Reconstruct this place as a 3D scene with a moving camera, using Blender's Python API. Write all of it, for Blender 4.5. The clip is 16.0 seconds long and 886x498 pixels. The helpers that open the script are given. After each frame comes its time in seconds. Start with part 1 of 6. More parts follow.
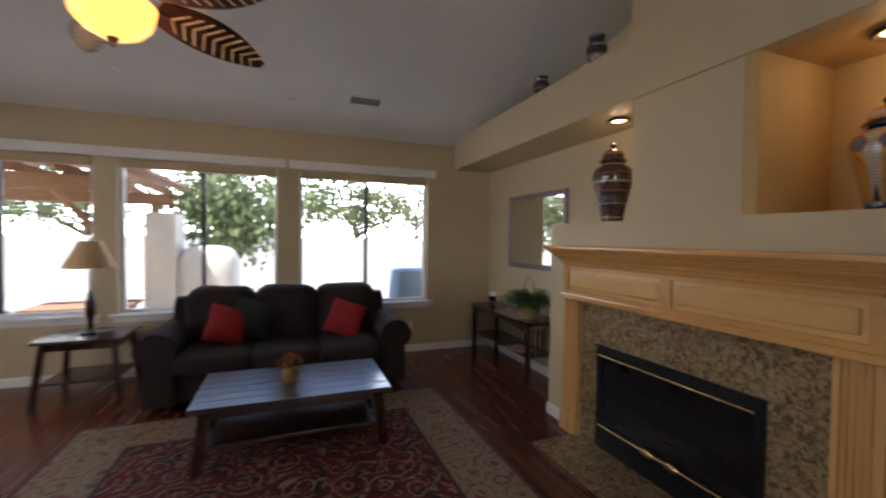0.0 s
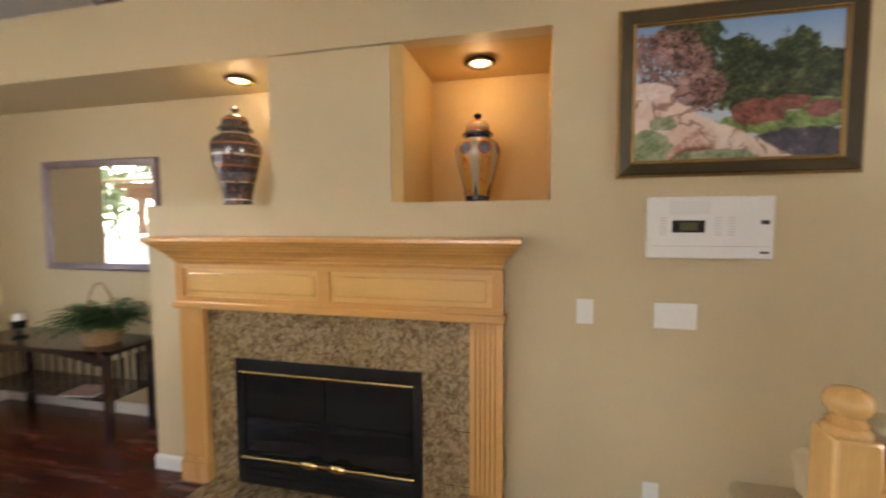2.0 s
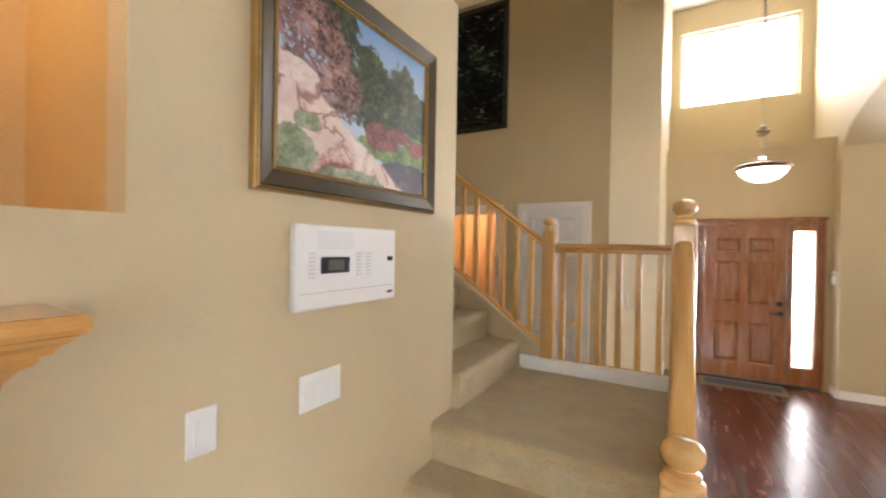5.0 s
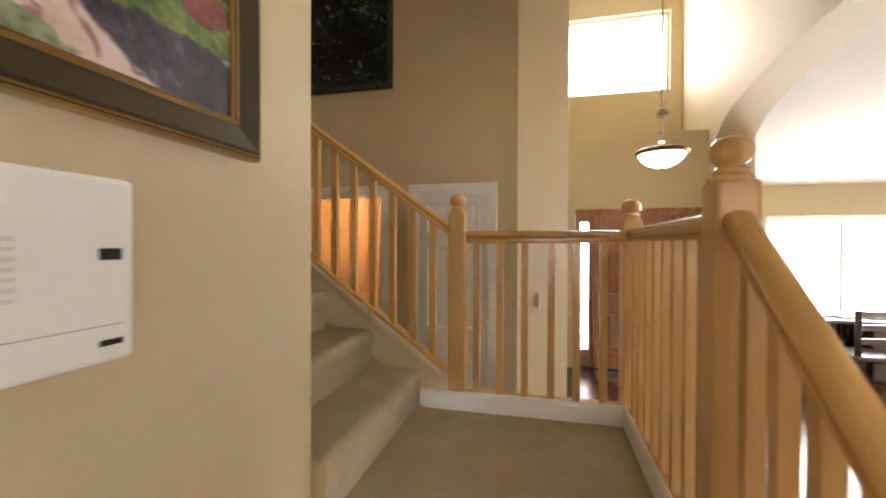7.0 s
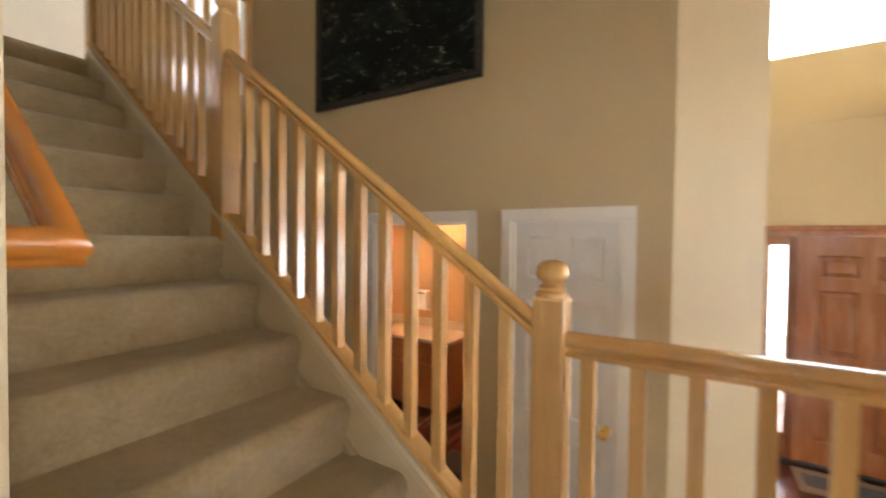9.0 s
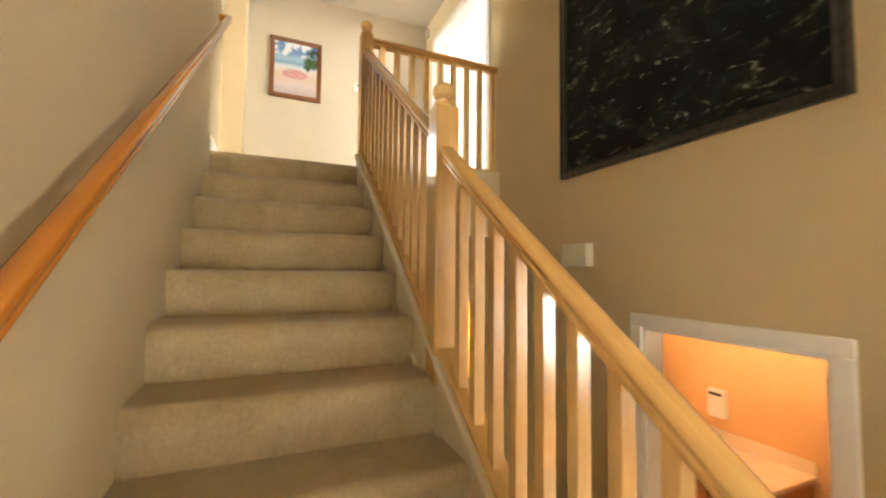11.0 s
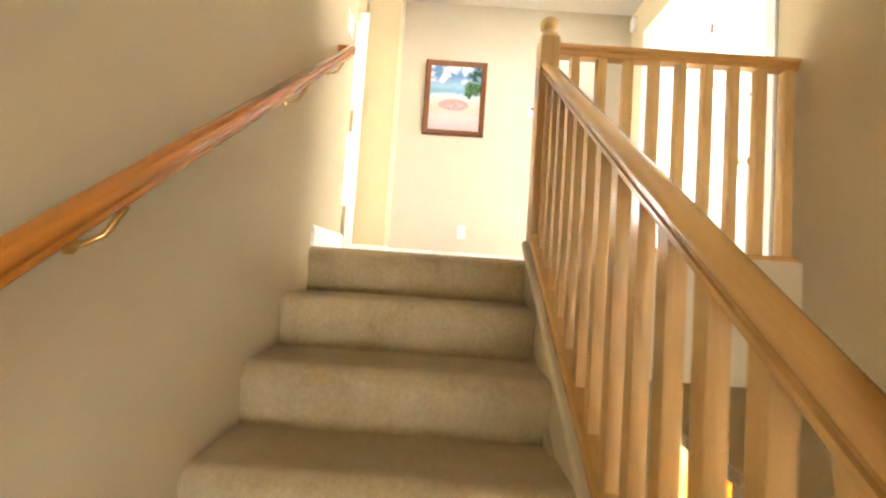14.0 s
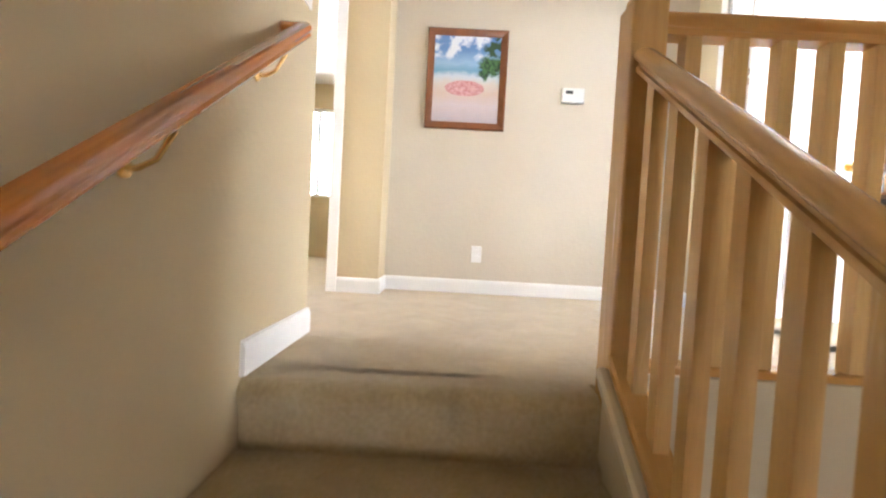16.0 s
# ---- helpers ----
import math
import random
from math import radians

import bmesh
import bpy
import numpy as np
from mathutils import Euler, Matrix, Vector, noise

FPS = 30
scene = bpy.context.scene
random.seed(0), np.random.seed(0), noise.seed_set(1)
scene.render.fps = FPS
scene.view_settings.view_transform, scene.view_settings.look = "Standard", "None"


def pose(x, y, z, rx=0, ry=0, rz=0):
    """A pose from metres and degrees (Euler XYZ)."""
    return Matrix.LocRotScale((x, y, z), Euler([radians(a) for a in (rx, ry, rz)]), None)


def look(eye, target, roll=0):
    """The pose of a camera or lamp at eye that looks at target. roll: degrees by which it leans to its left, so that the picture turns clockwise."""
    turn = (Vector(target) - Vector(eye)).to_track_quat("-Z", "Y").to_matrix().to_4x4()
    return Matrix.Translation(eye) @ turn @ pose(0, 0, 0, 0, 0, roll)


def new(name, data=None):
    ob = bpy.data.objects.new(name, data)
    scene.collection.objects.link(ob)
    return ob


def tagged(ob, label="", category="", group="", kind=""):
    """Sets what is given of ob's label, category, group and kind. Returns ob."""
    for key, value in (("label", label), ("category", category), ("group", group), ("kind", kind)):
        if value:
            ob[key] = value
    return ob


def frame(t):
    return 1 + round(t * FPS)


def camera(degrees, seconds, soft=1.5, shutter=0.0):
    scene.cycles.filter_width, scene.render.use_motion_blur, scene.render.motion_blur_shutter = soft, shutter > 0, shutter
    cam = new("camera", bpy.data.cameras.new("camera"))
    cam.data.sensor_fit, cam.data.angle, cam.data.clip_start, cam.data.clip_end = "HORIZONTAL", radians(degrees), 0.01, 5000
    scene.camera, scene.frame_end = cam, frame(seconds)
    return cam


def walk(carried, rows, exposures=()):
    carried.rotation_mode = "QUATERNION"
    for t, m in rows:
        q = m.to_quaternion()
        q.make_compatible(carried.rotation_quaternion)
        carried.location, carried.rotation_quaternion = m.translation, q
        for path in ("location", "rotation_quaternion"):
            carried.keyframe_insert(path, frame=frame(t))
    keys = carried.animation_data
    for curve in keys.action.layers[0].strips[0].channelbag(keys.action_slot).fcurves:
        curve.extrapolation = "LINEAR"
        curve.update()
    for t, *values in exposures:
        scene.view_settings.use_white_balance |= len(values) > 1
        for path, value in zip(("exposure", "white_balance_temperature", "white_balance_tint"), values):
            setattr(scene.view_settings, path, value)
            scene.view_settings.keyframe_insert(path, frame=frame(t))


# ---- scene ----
cam = camera(94.7, 16.0, soft=2.1, shutter=0.5)
METRES, EYE, TILT, LEAN, TURN = 7.04, 1.567, 0.0, 0.0, -20.9
ROWS = [
    (0.0, 0.0, 0.0, 0.0, 0.02, -1.42, -0.68),
    (0.5, -0.006, 0.0284, -0.0004, -11.6, -1.35, -0.45),
    (1.0, -0.009, 0.0585, 0.0015, -22.4, -1.36, 0.39),
    (1.5, -0.0164, 0.08, 0.0017, -40.06, -1.59, -0.63),
    (2.0, -0.0181, 0.0971, 0.0049, -56.13, -3.74, 0.23),
    (2.5, -0.0058, 0.1232, 0.0076, -68.23, -2.19, -0.53),
    (3.0, 0.0084, 0.1478, 0.0102, -81.71, -1.75, -1.28),
    (3.5, 0.0214, 0.1721, 0.0131, -95.79, -1.57, 0.21),
    (4.0, 0.0472, 0.1839, 0.0111, -105.58, -1.03, -0.17),
    (4.5, 0.076, 0.1906, 0.0118, -115.48, -0.95, -0.04),
    (5.0, 0.1012, 0.198, 0.0117, -128.91, -0.39, -0.99),
    (7.5, 0.2194, 0.0673, 0.0059, -145.59, -0.56, -0.26),
    (8.0, 0.2387, 0.0334, 0.0132, -145.67, -0.34, -0.41),
    (8.5, 0.2502, 0.0037, 0.0324, -141.51, -1.02, -0.23),
    (9.0, 0.2587, -0.0207, 0.0508, -127.25, -1.39, -0.66),
]
CLIMB = [
    (11.5, (2.328, -1.362, 2.398), (4.245, -1.922, 2.503), 0.3),
    (12.0, (2.569, -1.445, 2.485), (4.542, -1.757, 2.573), 0.1),
    (12.5, (2.754, -1.480, 2.598), (4.742, -1.668, 2.702), 1.0),
    (13.0, (2.950, -1.470, 2.692), (4.944, -1.628, 2.709), 2.8),
    (13.5, (3.109, -1.493, 2.853), (5.105, -1.603, 2.900), 2.4),
    (14.0, (3.282, -1.492, 3.013), (5.280, -1.483, 3.115), 3.9),
    (14.5, (3.468, -1.452, 3.121), (5.466, -1.422, 3.201), 3.3),
    (15.0, (3.674, -1.405, 3.252), (5.674, -1.411, 3.282), 3.2),
    (15.5, (3.860, -1.409, 3.355), (5.859, -1.358, 3.307), 3.2),
    (16.0, (4.020, -1.430, 3.481), (6.018, -1.404, 3.410), 3.1),
]
walk(cam, [(t, pose(0, 0, EYE, TILT, LEAN, TURN) @ pose(METRES * x, METRES * y, METRES * z, 90 + pitch, roll, yaw)) for t, x, y, z, yaw, pitch, roll in ROWS]
     + [(t, look(eye, target, roll)) for t, eye, target, roll in CLIMB],
     [(0, 0.85, 5850, 14), (1.0, 0.85, 6150, 13), (1.5, 1.45, 6350, 11), (2.2, 2.2, 6500, 11), (4.0, 2.55, 6050, 12), (5.0, 2.6, 5950, 12), (7.5, 2.25, 6550, 12), (9.0, 2.75, 6100, 13), (11.5, 3.4, 7200, 9),
      (12.5, 3.6, 6800, 8), (14.0, 3.85, 6450, 9), (15.0, 3.75, 6250, 10), (15.5, 3.5, 6000, 11), (16.0, 3.2, 5700, 14)])



# ---- light ----
world = bpy.data.worlds.new("world")
scene.world = world
world.use_nodes = True
sky = world.node_tree.nodes.new("ShaderNodeTexSky")
sky.sky_type, sky.sun_disc = "NISHITA", False
sky.sun_elevation, sky.sun_rotation = radians(59.8), radians(-121)
world.node_tree.links.new(sky.outputs[0], world.node_tree.nodes["Background"].inputs[0])
world.node_tree.nodes["Background"].inputs[1].default_value = 0.15
sun = new("sun", bpy.data.lights.new("sun", "SUN"))
sun.data.energy, sun.data.angle, sun.data.color = 5.0, radians(0.5), (1.0, 0.95, 0.87)
sun.matrix_world = look((-5.0, -3.0, 10.0), (0, 0, 0))


def area(name, eye, target, w, h, watts, color):
    ob = new(name, bpy.data.lights.new(name, "AREA"))
    ob.data.shape, ob.data.size, ob.data.size_y, ob.data.energy, ob.data.color = "RECTANGLE", w, h, watts, color
    ob.matrix_world = look(eye, target)
    return ob


def bulb(name, eye, watts, color, radius=0.05):
    ob = new(name, bpy.data.lights.new(name, "POINT"))
    ob.data.energy, ob.data.color, ob.data.shadow_soft_size = watts, color, radius
    ob.location = eye
    return ob


DAY, WARM = (0.93, 0.97, 1.0), (1.0, 0.66, 0.32)
area("window_light", (0.5, -6.47, 4.46), (0.5, 0, 4.46), 1.35, 1.1, 10, DAY)
area("window_light", (-2.4, -6.47, 1.32), (-2.4, 0, 1.32), 1.7, 1.3, 26, DAY)
# Lamp of the added living room side window; lights the steps from behind.
area("window_light", (-7.05, -3.4, 1.5), (0, -3.4, 1.5), 2.3, 1.7, 15, DAY)
area("window_light", (-5.05, 2.4, 1.7), (0, 1.2, 1.7), 3.4, 1.3, 5, DAY)
# Lamp of the unseen south bedroom window, placed to reach the landing.
area("window_light", (5.45, -7.15, 4.65), (5.75, 0, 4.4), 1.8, 1.4, 21, (0.92, 0.96, 1.0))
# Added lamp in the unseen west bedroom window; brightens the landing's end wall.
area("window_light", (4.24, -5.2, 4.7), (9, -3.2, 4.4), 1.7, 1.3, 9, (0.92, 0.96, 1.0))
# Added lamp in the unseen opening at the upstairs corridor's end.
area("window_light", (6.09, 2.65, 4.5), (6.09, 0, 4.5), 0.9, 1.1, 12, DAY)
# Hidden lamp outdoors above the north window heads, added to brighten the room.
area("window_light", (-1.4, 6.3, 2.9), (-1.4, 2.2, 0.3), 5.2, 0.6, 12, DAY)
bulb("fan_light_bulb", (-0.68, 2.1, 2.548), 14, WARM, 0.02)
bulb("niche_bulb", (2.58, 1.02, 2.50), 0.95, (1.0, 0.71, 0.37), 0.04)
bulb("niche_bulb", (2.50, 2.60, 2.49), 1.0, (1.0, 0.68, 0.34), 0.04)
bulb("pendant_bulb", (0.48, -4.0, 2.56), 3.0, (1.0, 0.80, 0.55))
bulb("bathroom_bulb", (4.1, -4.3, 2.1), 6, (1.0, 0.66, 0.36), 0.08)
# Unseen bulb inside the utility room, behind its doorway.
bulb("hall_bulb", (5.9, -3.7, 2.2), 14, (1.0, 0.75, 0.35), 0.08)
bulb("bedroom_bulb", (8.67, -4.91, 5.22), 4, (1.0, 0.8, 0.55), 0.08)


# ---- materials ----
class Nodes:
    """A node material under construction."""

    def __init__(self, name):
        self.material = bpy.data.materials.new(name)
        self.material.use_nodes = True
        self.tree = self.material.node_tree
        self.bsdf = self.tree.nodes["Principled BSDF"]

    def put(self, socket, value):
        if isinstance(value, bpy.types.NodeSocket):
            self.tree.links.new(value, socket)
        elif isinstance(value, (tuple, list)) and len(value) == 3 and socket.type == "RGBA":
            socket.default_value = (*value, 1)
        else:
            socket.default_value = value

    def add(self, kind, out=0, **inputs):
        node = self.tree.nodes.new(kind)
        for key, value in inputs.items():
            self.put(node.inputs[int(key[1:])] if key[0] == "i" and key[1:].isdigit() else node.inputs[key], value)
        return node.outputs[out]

    def coords(self, scale=(1, 1, 1), rot=(0, 0, 0)):
        c = self.add("ShaderNodeTexCoord", out=3)
        return self.add("ShaderNodeMapping", i0=c, i2=rot, i3=scale)

    def noise(self, vec, scale, detail=4.0, rough=0.55, distortion=0.0):
        return self.add("ShaderNodeTexNoise", Vector=vec, Scale=scale, Detail=detail, Roughness=rough, Distortion=distortion)

    def math(self, op, a, b=0.0):
        node = self.tree.nodes.new("ShaderNodeMath")
        node.operation = op
        self.put(node.inputs[0], a)
        self.put(node.inputs[1], b)
        return node.outputs[0]

    def ramp(self, fac, *stops, constant=False):
        node = self.tree.nodes.new("ShaderNodeValToRGB")
        node.color_ramp.interpolation = "CONSTANT" if constant else "LINEAR"
        while len(node.color_ramp.elements) < len(stops):
            node.color_ramp.elements.new(0.5)
        for element, (at, color) in zip(node.color_ramp.elements, stops):
            element.position, element.color = at, (*color, 1)
        self.put(node.inputs[0], fac)
        return node.outputs[0]

    def step(self, value, low, high):
        node = self.tree.nodes.new("ShaderNodeMapRange")
        self.put(node.inputs[0], value)
        node.inputs[1].default_value, node.inputs[2].default_value = low, high
        return node.outputs[0]

    def mix(self, fac, a, b, mode="MIX"):
        node = self.tree.nodes.new("ShaderNodeMix")
        node.data_type, node.blend_type = "RGBA", mode
        self.put(node.inputs[0], fac)
        self.put(node.inputs[6], a)
        self.put(node.inputs[7], b)
        return node.outputs[2]

    def bump(self, height, strength, distance=0.01):
        self.put(self.bsdf.inputs["Normal"], self.add("ShaderNodeBump", Height=height, Strength=strength, Distance=distance))

    def set(self, **values):
        for key, value in values.items():
            self.put(self.bsdf.inputs[key.replace("_", " ")], value)
        return self.material


def shade(c, k):
    return tuple(min(1.0, v * k) for v in c)


def plain(name, color, rough=0.5, metal=0.0, vary=0.12, scale=6.0, bump=0.0, bump_scale=120.0, coat=0.0):
    n = Nodes(name)
    v = n.coords()
    big = n.noise(v, scale, 5.0)
    fine = n.noise(v, scale * 14, 3.0)
    blend = n.math("ADD", n.math("MULTIPLY", big, 0.65), n.math("MULTIPLY", fine, 0.35))
    color_out = n.ramp(blend, (0.25, shade(color, 1 - vary)), (0.75, shade(color, 1 + vary)))
    if bump:
        n.bump(n.noise(v, bump_scale, 3.0), bump, 0.004)
    return n.set(Base_Color=color_out, Roughness=n.step(fine, -0.6, 1.6) if rough is None else n.math("ADD", rough - 0.05, n.math("MULTIPLY", big, 0.1)),
                 Metallic=metal, Coat_Weight=coat)


def wood(name, dark, light, grain=(1, 12, 12), rough=0.35, coat=0.25, scale=3.0, per_piece=0.25, turn=(0, 0, 0), bump=0.06):
    n = Nodes(name)
    v = n.add("ShaderNodeMapping", i0=n.coords((1, 1, 1), turn), i3=grain)
    shift = n.add("ShaderNodeObjectInfo", out=5)
    v = n.add("ShaderNodeVectorMath", i0=v, i1=n.add("ShaderNodeCombineXYZ", X=n.math("MULTIPLY", shift, 37.0), Y=n.math("MULTIPLY", shift, 11.0)))
    a = n.noise(v, scale, 6.0, 0.6, 0.6)
    b = n.noise(v, scale * 9, 4.0, 0.6, 0.2)
    t = n.math("ADD", n.math("MULTIPLY", a, 0.7), n.math("MULTIPLY", b, 0.3))
    t = n.math("ADD", t, n.math("MULTIPLY", n.math("SUBTRACT", shift, 0.5), per_piece))
    col = n.ramp(t, (0.28, dark), (0.55, tuple((p + q) / 2 for p, q in zip(dark, light))), (0.74, light))
    if bump:
        n.bump(b, bump, 0.003)
    return n.set(Base_Color=col, Roughness=n.math("ADD", rough - 0.06, n.math("MULTIPLY", a, 0.14)), Coat_Weight=coat, Coat_Roughness=0.12)


def wall_paint(name, color):
    n = Nodes(name)
    v = n.coords()
    cloud = n.noise(v, 0.9, 4.0)
    peel = n.noise(v, 130.0, 3.0, 0.5)
    blot = n.noise(v, 38.0, 3.0, 0.5)
    col = n.ramp(cloud, (0.3, shade(color, 0.95)), (0.7, shade(color, 1.05)))
    n.bump(n.math("ADD", n.math("MULTIPLY", peel, 0.5), n.math("MULTIPLY", n.step(blot, 0.45, 0.62), 0.6)), 0.16, 0.004)
    return n.set(Base_Color=col, Roughness=0.6)


def glow(name, color, strength):
    n = Nodes(name)
    return n.set(Base_Color=color, Emission_Color=color, Emission_Strength=strength, Roughness=0.4)


M_WALL = wall_paint("tan_wall_paint", (0.56, 0.455, 0.275))
# Wall tan made paler and cooler for the daylight on the landing's end wall.
M_WALLUP = wall_paint("daylit_tan_wall_paint", (0.59, 0.525, 0.41))
M_CEIL = wall_paint("ceiling_paint", (0.72, 0.69, 0.64))
M_WHITE = plain("white_trim_paint", (0.80, 0.79, 0.76), 0.35, vary=0.03)
M_DOORW = plain("white_door_paint", (0.74, 0.74, 0.73), 0.4, vary=0.03)
M_OAK = wood("honey_maple", (0.52, 0.295, 0.098), (0.70, 0.44, 0.165), (12, 12, 0.8), 0.24, 0.5)
M_OAKX = wood("honey_maple_rail", (0.52, 0.285, 0.088), (0.70, 0.42, 0.145), (0.8, 12, 12), 0.2, 0.55)
M_OAKS = wood("honey_maple_sloping_rail", (0.52, 0.285, 0.088), (0.70, 0.42, 0.145), (0.8, 12, 12), 0.2, 0.55, turn=(0, 0.632, 0))
M_OAKT = wood("honey_maple_side_rail", (0.52, 0.285, 0.088), (0.70, 0.42, 0.145), (12, 0.8, 12), 0.2, 0.55, turn=(0.675, 0, 0))
M_OAKY = wood("honey_maple_mantel", (0.56, 0.285, 0.078), (0.62, 0.335, 0.10), (5, 0.35, 5), 0.24, 0.5, bump=0.015)
M_PANEL = wood("pale_maple_panel", (0.61, 0.345, 0.098), (0.68, 0.41, 0.128), (4, 0.3, 4), 0.24, 0.5, bump=0.015)
M_PLINTH = wood("honey_maple_upright", (0.56, 0.30, 0.092), (0.66, 0.38, 0.125), (5, 5, 0.4), 0.28, 0.4)
M_RAIL = wood("orange_oak", (0.44, 0.15, 0.018), (0.54, 0.205, 0.030), (0.5, 5, 5), 0.2, 0.6, turn=(0, 0.635, 0), bump=0.0)
M_DARK = wood("dark_walnut", (0.016, 0.007, 0.005), (0.036, 0.014, 0.010), (1, 8, 8), 0.28, 0.9, per_piece=0.1, bump=0.0)
M_DARK.node_tree.nodes["Principled BSDF"].inputs["Specular IOR Level"].default_value = 0.9
M_DARK.node_tree.nodes["Principled BSDF"].inputs["Coat IOR"].default_value = 2.0
M_DARK.node_tree.nodes["Principled BSDF"].inputs["Coat Roughness"].default_value = 0.3
M_DARKZ = wood("dark_walnut_upright", (0.018, 0.008, 0.006), (0.05, 0.02, 0.014), (8, 8, 1), 0.25, 0.5)
M_FLOOR = wood("cherry_floor", (0.062, 0.014, 0.007), (0.13, 0.033, 0.014), (6, 0.4, 6), 0.25, 0.1, per_piece=0.3, bump=0.0)
M_DOOR = wood("stained_fir_door", (0.25, 0.086, 0.026), (0.34, 0.13, 0.042), (9, 9, 0.7), 0.26, 0.5, per_piece=0.35, bump=0.02)
M_BRASS = plain("polished_brass", (0.78, 0.56, 0.22), 0.22, 1.0, 0.06)
M_BRONZE = plain("brushed_bronze", (0.20, 0.13, 0.075), 0.35, 0.9, 0.1)
M_NICKEL = plain("warm_nickel", (0.5, 0.44, 0.36), 0.3, 1.0, 0.06)
M_BLACK = plain("black_metal", (0.012, 0.012, 0.013), 0.35, 0.4, 0.2)
M_PLATE = plain("white_plastic", (0.78, 0.77, 0.74), 0.35, vary=0.02)
M_SOFA = plain("brown_microfibre", (0.017, 0.008, 0.007), 0.9, vary=0.35, scale=9, bump=0.3, bump_scale=240)
M_RED = plain("red_cushion_cloth", (0.26, 0.005, 0.009), 0.8, vary=0.2, bump=0.25, bump_scale=300)
M_SHADE = plain("tan_lamp_shade", (0.62, 0.42, 0.22), 0.8, vary=0.08, bump=0.2, bump_scale=200)
M_LEAF = plain("fern_leaf", (0.030, 0.085, 0.018), 0.55, vary=0.4, scale=20)
M_TREE = plain("tree_foliage", (0.15, 0.19, 0.07), 0.5, vary=0.4, scale=2)
M_BARK = plain("tree_bark", (0.13, 0.085, 0.055), 0.9, vary=0.3, bump=0.5, bump_scale=40)
M_STUCCO = plain("pale_stucco", (0.70, 0.66, 0.60), 0.9, vary=0.08, bump=0.3, bump_scale=60)
M_PATIO = plain("pale_concrete", (0.45, 0.43, 0.40), 0.85, vary=0.12, scale=1.2, bump=0.2, bump_scale=40)
M_CEDAR = wood("cedar_beam", (0.28, 0.15, 0.08), (0.42, 0.25, 0.14), (1, 9, 9), 0.7, 0.0)
M_WICKER = plain("wicker", (0.33, 0.20, 0.09), 0.7, vary=0.35, scale=40, bump=0.5, bump_scale=160)
M_AMBER = glow("amber_glass", (1.0, 0.40, 0.07), 1.6)
M_BOWL = glow("frosted_glass", (1.0, 0.90, 0.68), 1.2)
M_LENS = glow("lamp_lens", (1.0, 0.80, 0.46), 1.3)
M_CREAM = plain("cream_trim_paint", (0.60, 0.50, 0.32), 0.45, vary=0.04)
M_BATHW = wall_paint("apricot_wall_paint", (0.62, 0.38, 0.18))
M_VANITY = wood("vanity_oak", (0.28, 0.11, 0.035), (0.42, 0.19, 0.07), (9, 9, 1), 0.35, 0.3)
# The utility room's yellow lamplight is put into its wall colour.
M_CLOSETW = wall_paint("yellow_lamplit_wall_paint", (0.72, 0.50, 0.12))
M_BLUE = plain("blue_grey_cover", (0.20, 0.26, 0.36), 0.8, vary=0.12)
M_MIRROR = Nodes("mirror_silver").set(Base_Color=(0.9, 0.91, 0.9), Metallic=1.0, Roughness=0.015)
M_GLASS = Nodes("window_glass").set(Base_Color=(1, 1, 1), Roughness=0.0, Transmission_Weight=1.0, IOR=1.02)
M_DGLASS = Nodes("fire_glass").set(Base_Color=(0.010, 0.010, 0.011), Roughness=0.06)
M_FRAMEG = plain("silver_plum_frame", (0.22, 0.17, 0.18), 0.4, 0.5, 0.15)


def carpet():
    n = Nodes("beige_carpet")
    v = n.coords()
    pile = n.noise(v, 260.0, 3.0, 0.7)
    tuft = n.noise(v, 70.0, 3.0, 0.6)
    wear = n.noise(v, 5.0, 4.0, 0.6, 0.8)
    t = n.math("ADD", n.math("MULTIPLY", wear, 0.55), n.math("MULTIPLY", tuft, 0.45))
    col = n.ramp(t, (0.33, (0.38, 0.275, 0.130)), (0.52, (0.485, 0.365, 0.185)), (0.68, (0.575, 0.445, 0.245)))
    n.bump(n.math("ADD", pile, n.math("MULTIPLY", tuft, 0.8)), 0.75, 0.008)
    return n.set(Base_Color=col, Roughness=0.95, Sheen_Weight=0.35, Sheen_Roughness=0.5)


def granite():
    n = Nodes("speckled_granite")
    v = n.coords()
    shift = n.math("MULTIPLY", n.add("ShaderNodeObjectInfo", out=5), 20.0)
    v = n.add("ShaderNodeVectorMath", i0=v, i1=n.add("ShaderNodeCombineXYZ", X=shift, Y=shift))
    a = n.noise(v, 30.0, 5.0, 0.62, 1.0)
    b = n.noise(v, 95.0, 3.0, 0.6)
    t = n.math("ADD", n.math("MULTIPLY", a, 0.72), n.math("MULTIPLY", b, 0.28))
    col = n.ramp(t, (0.31, (0.035, 0.024, 0.014)), (0.42, (0.13, 0.083, 0.038)), (0.50, (0.25, 0.175, 0.085)), (0.59, (0.37, 0.285, 0.155)), (0.70, (0.20, 0.145, 0.085)))
    return n.set(Base_Color=col, Roughness=0.22)


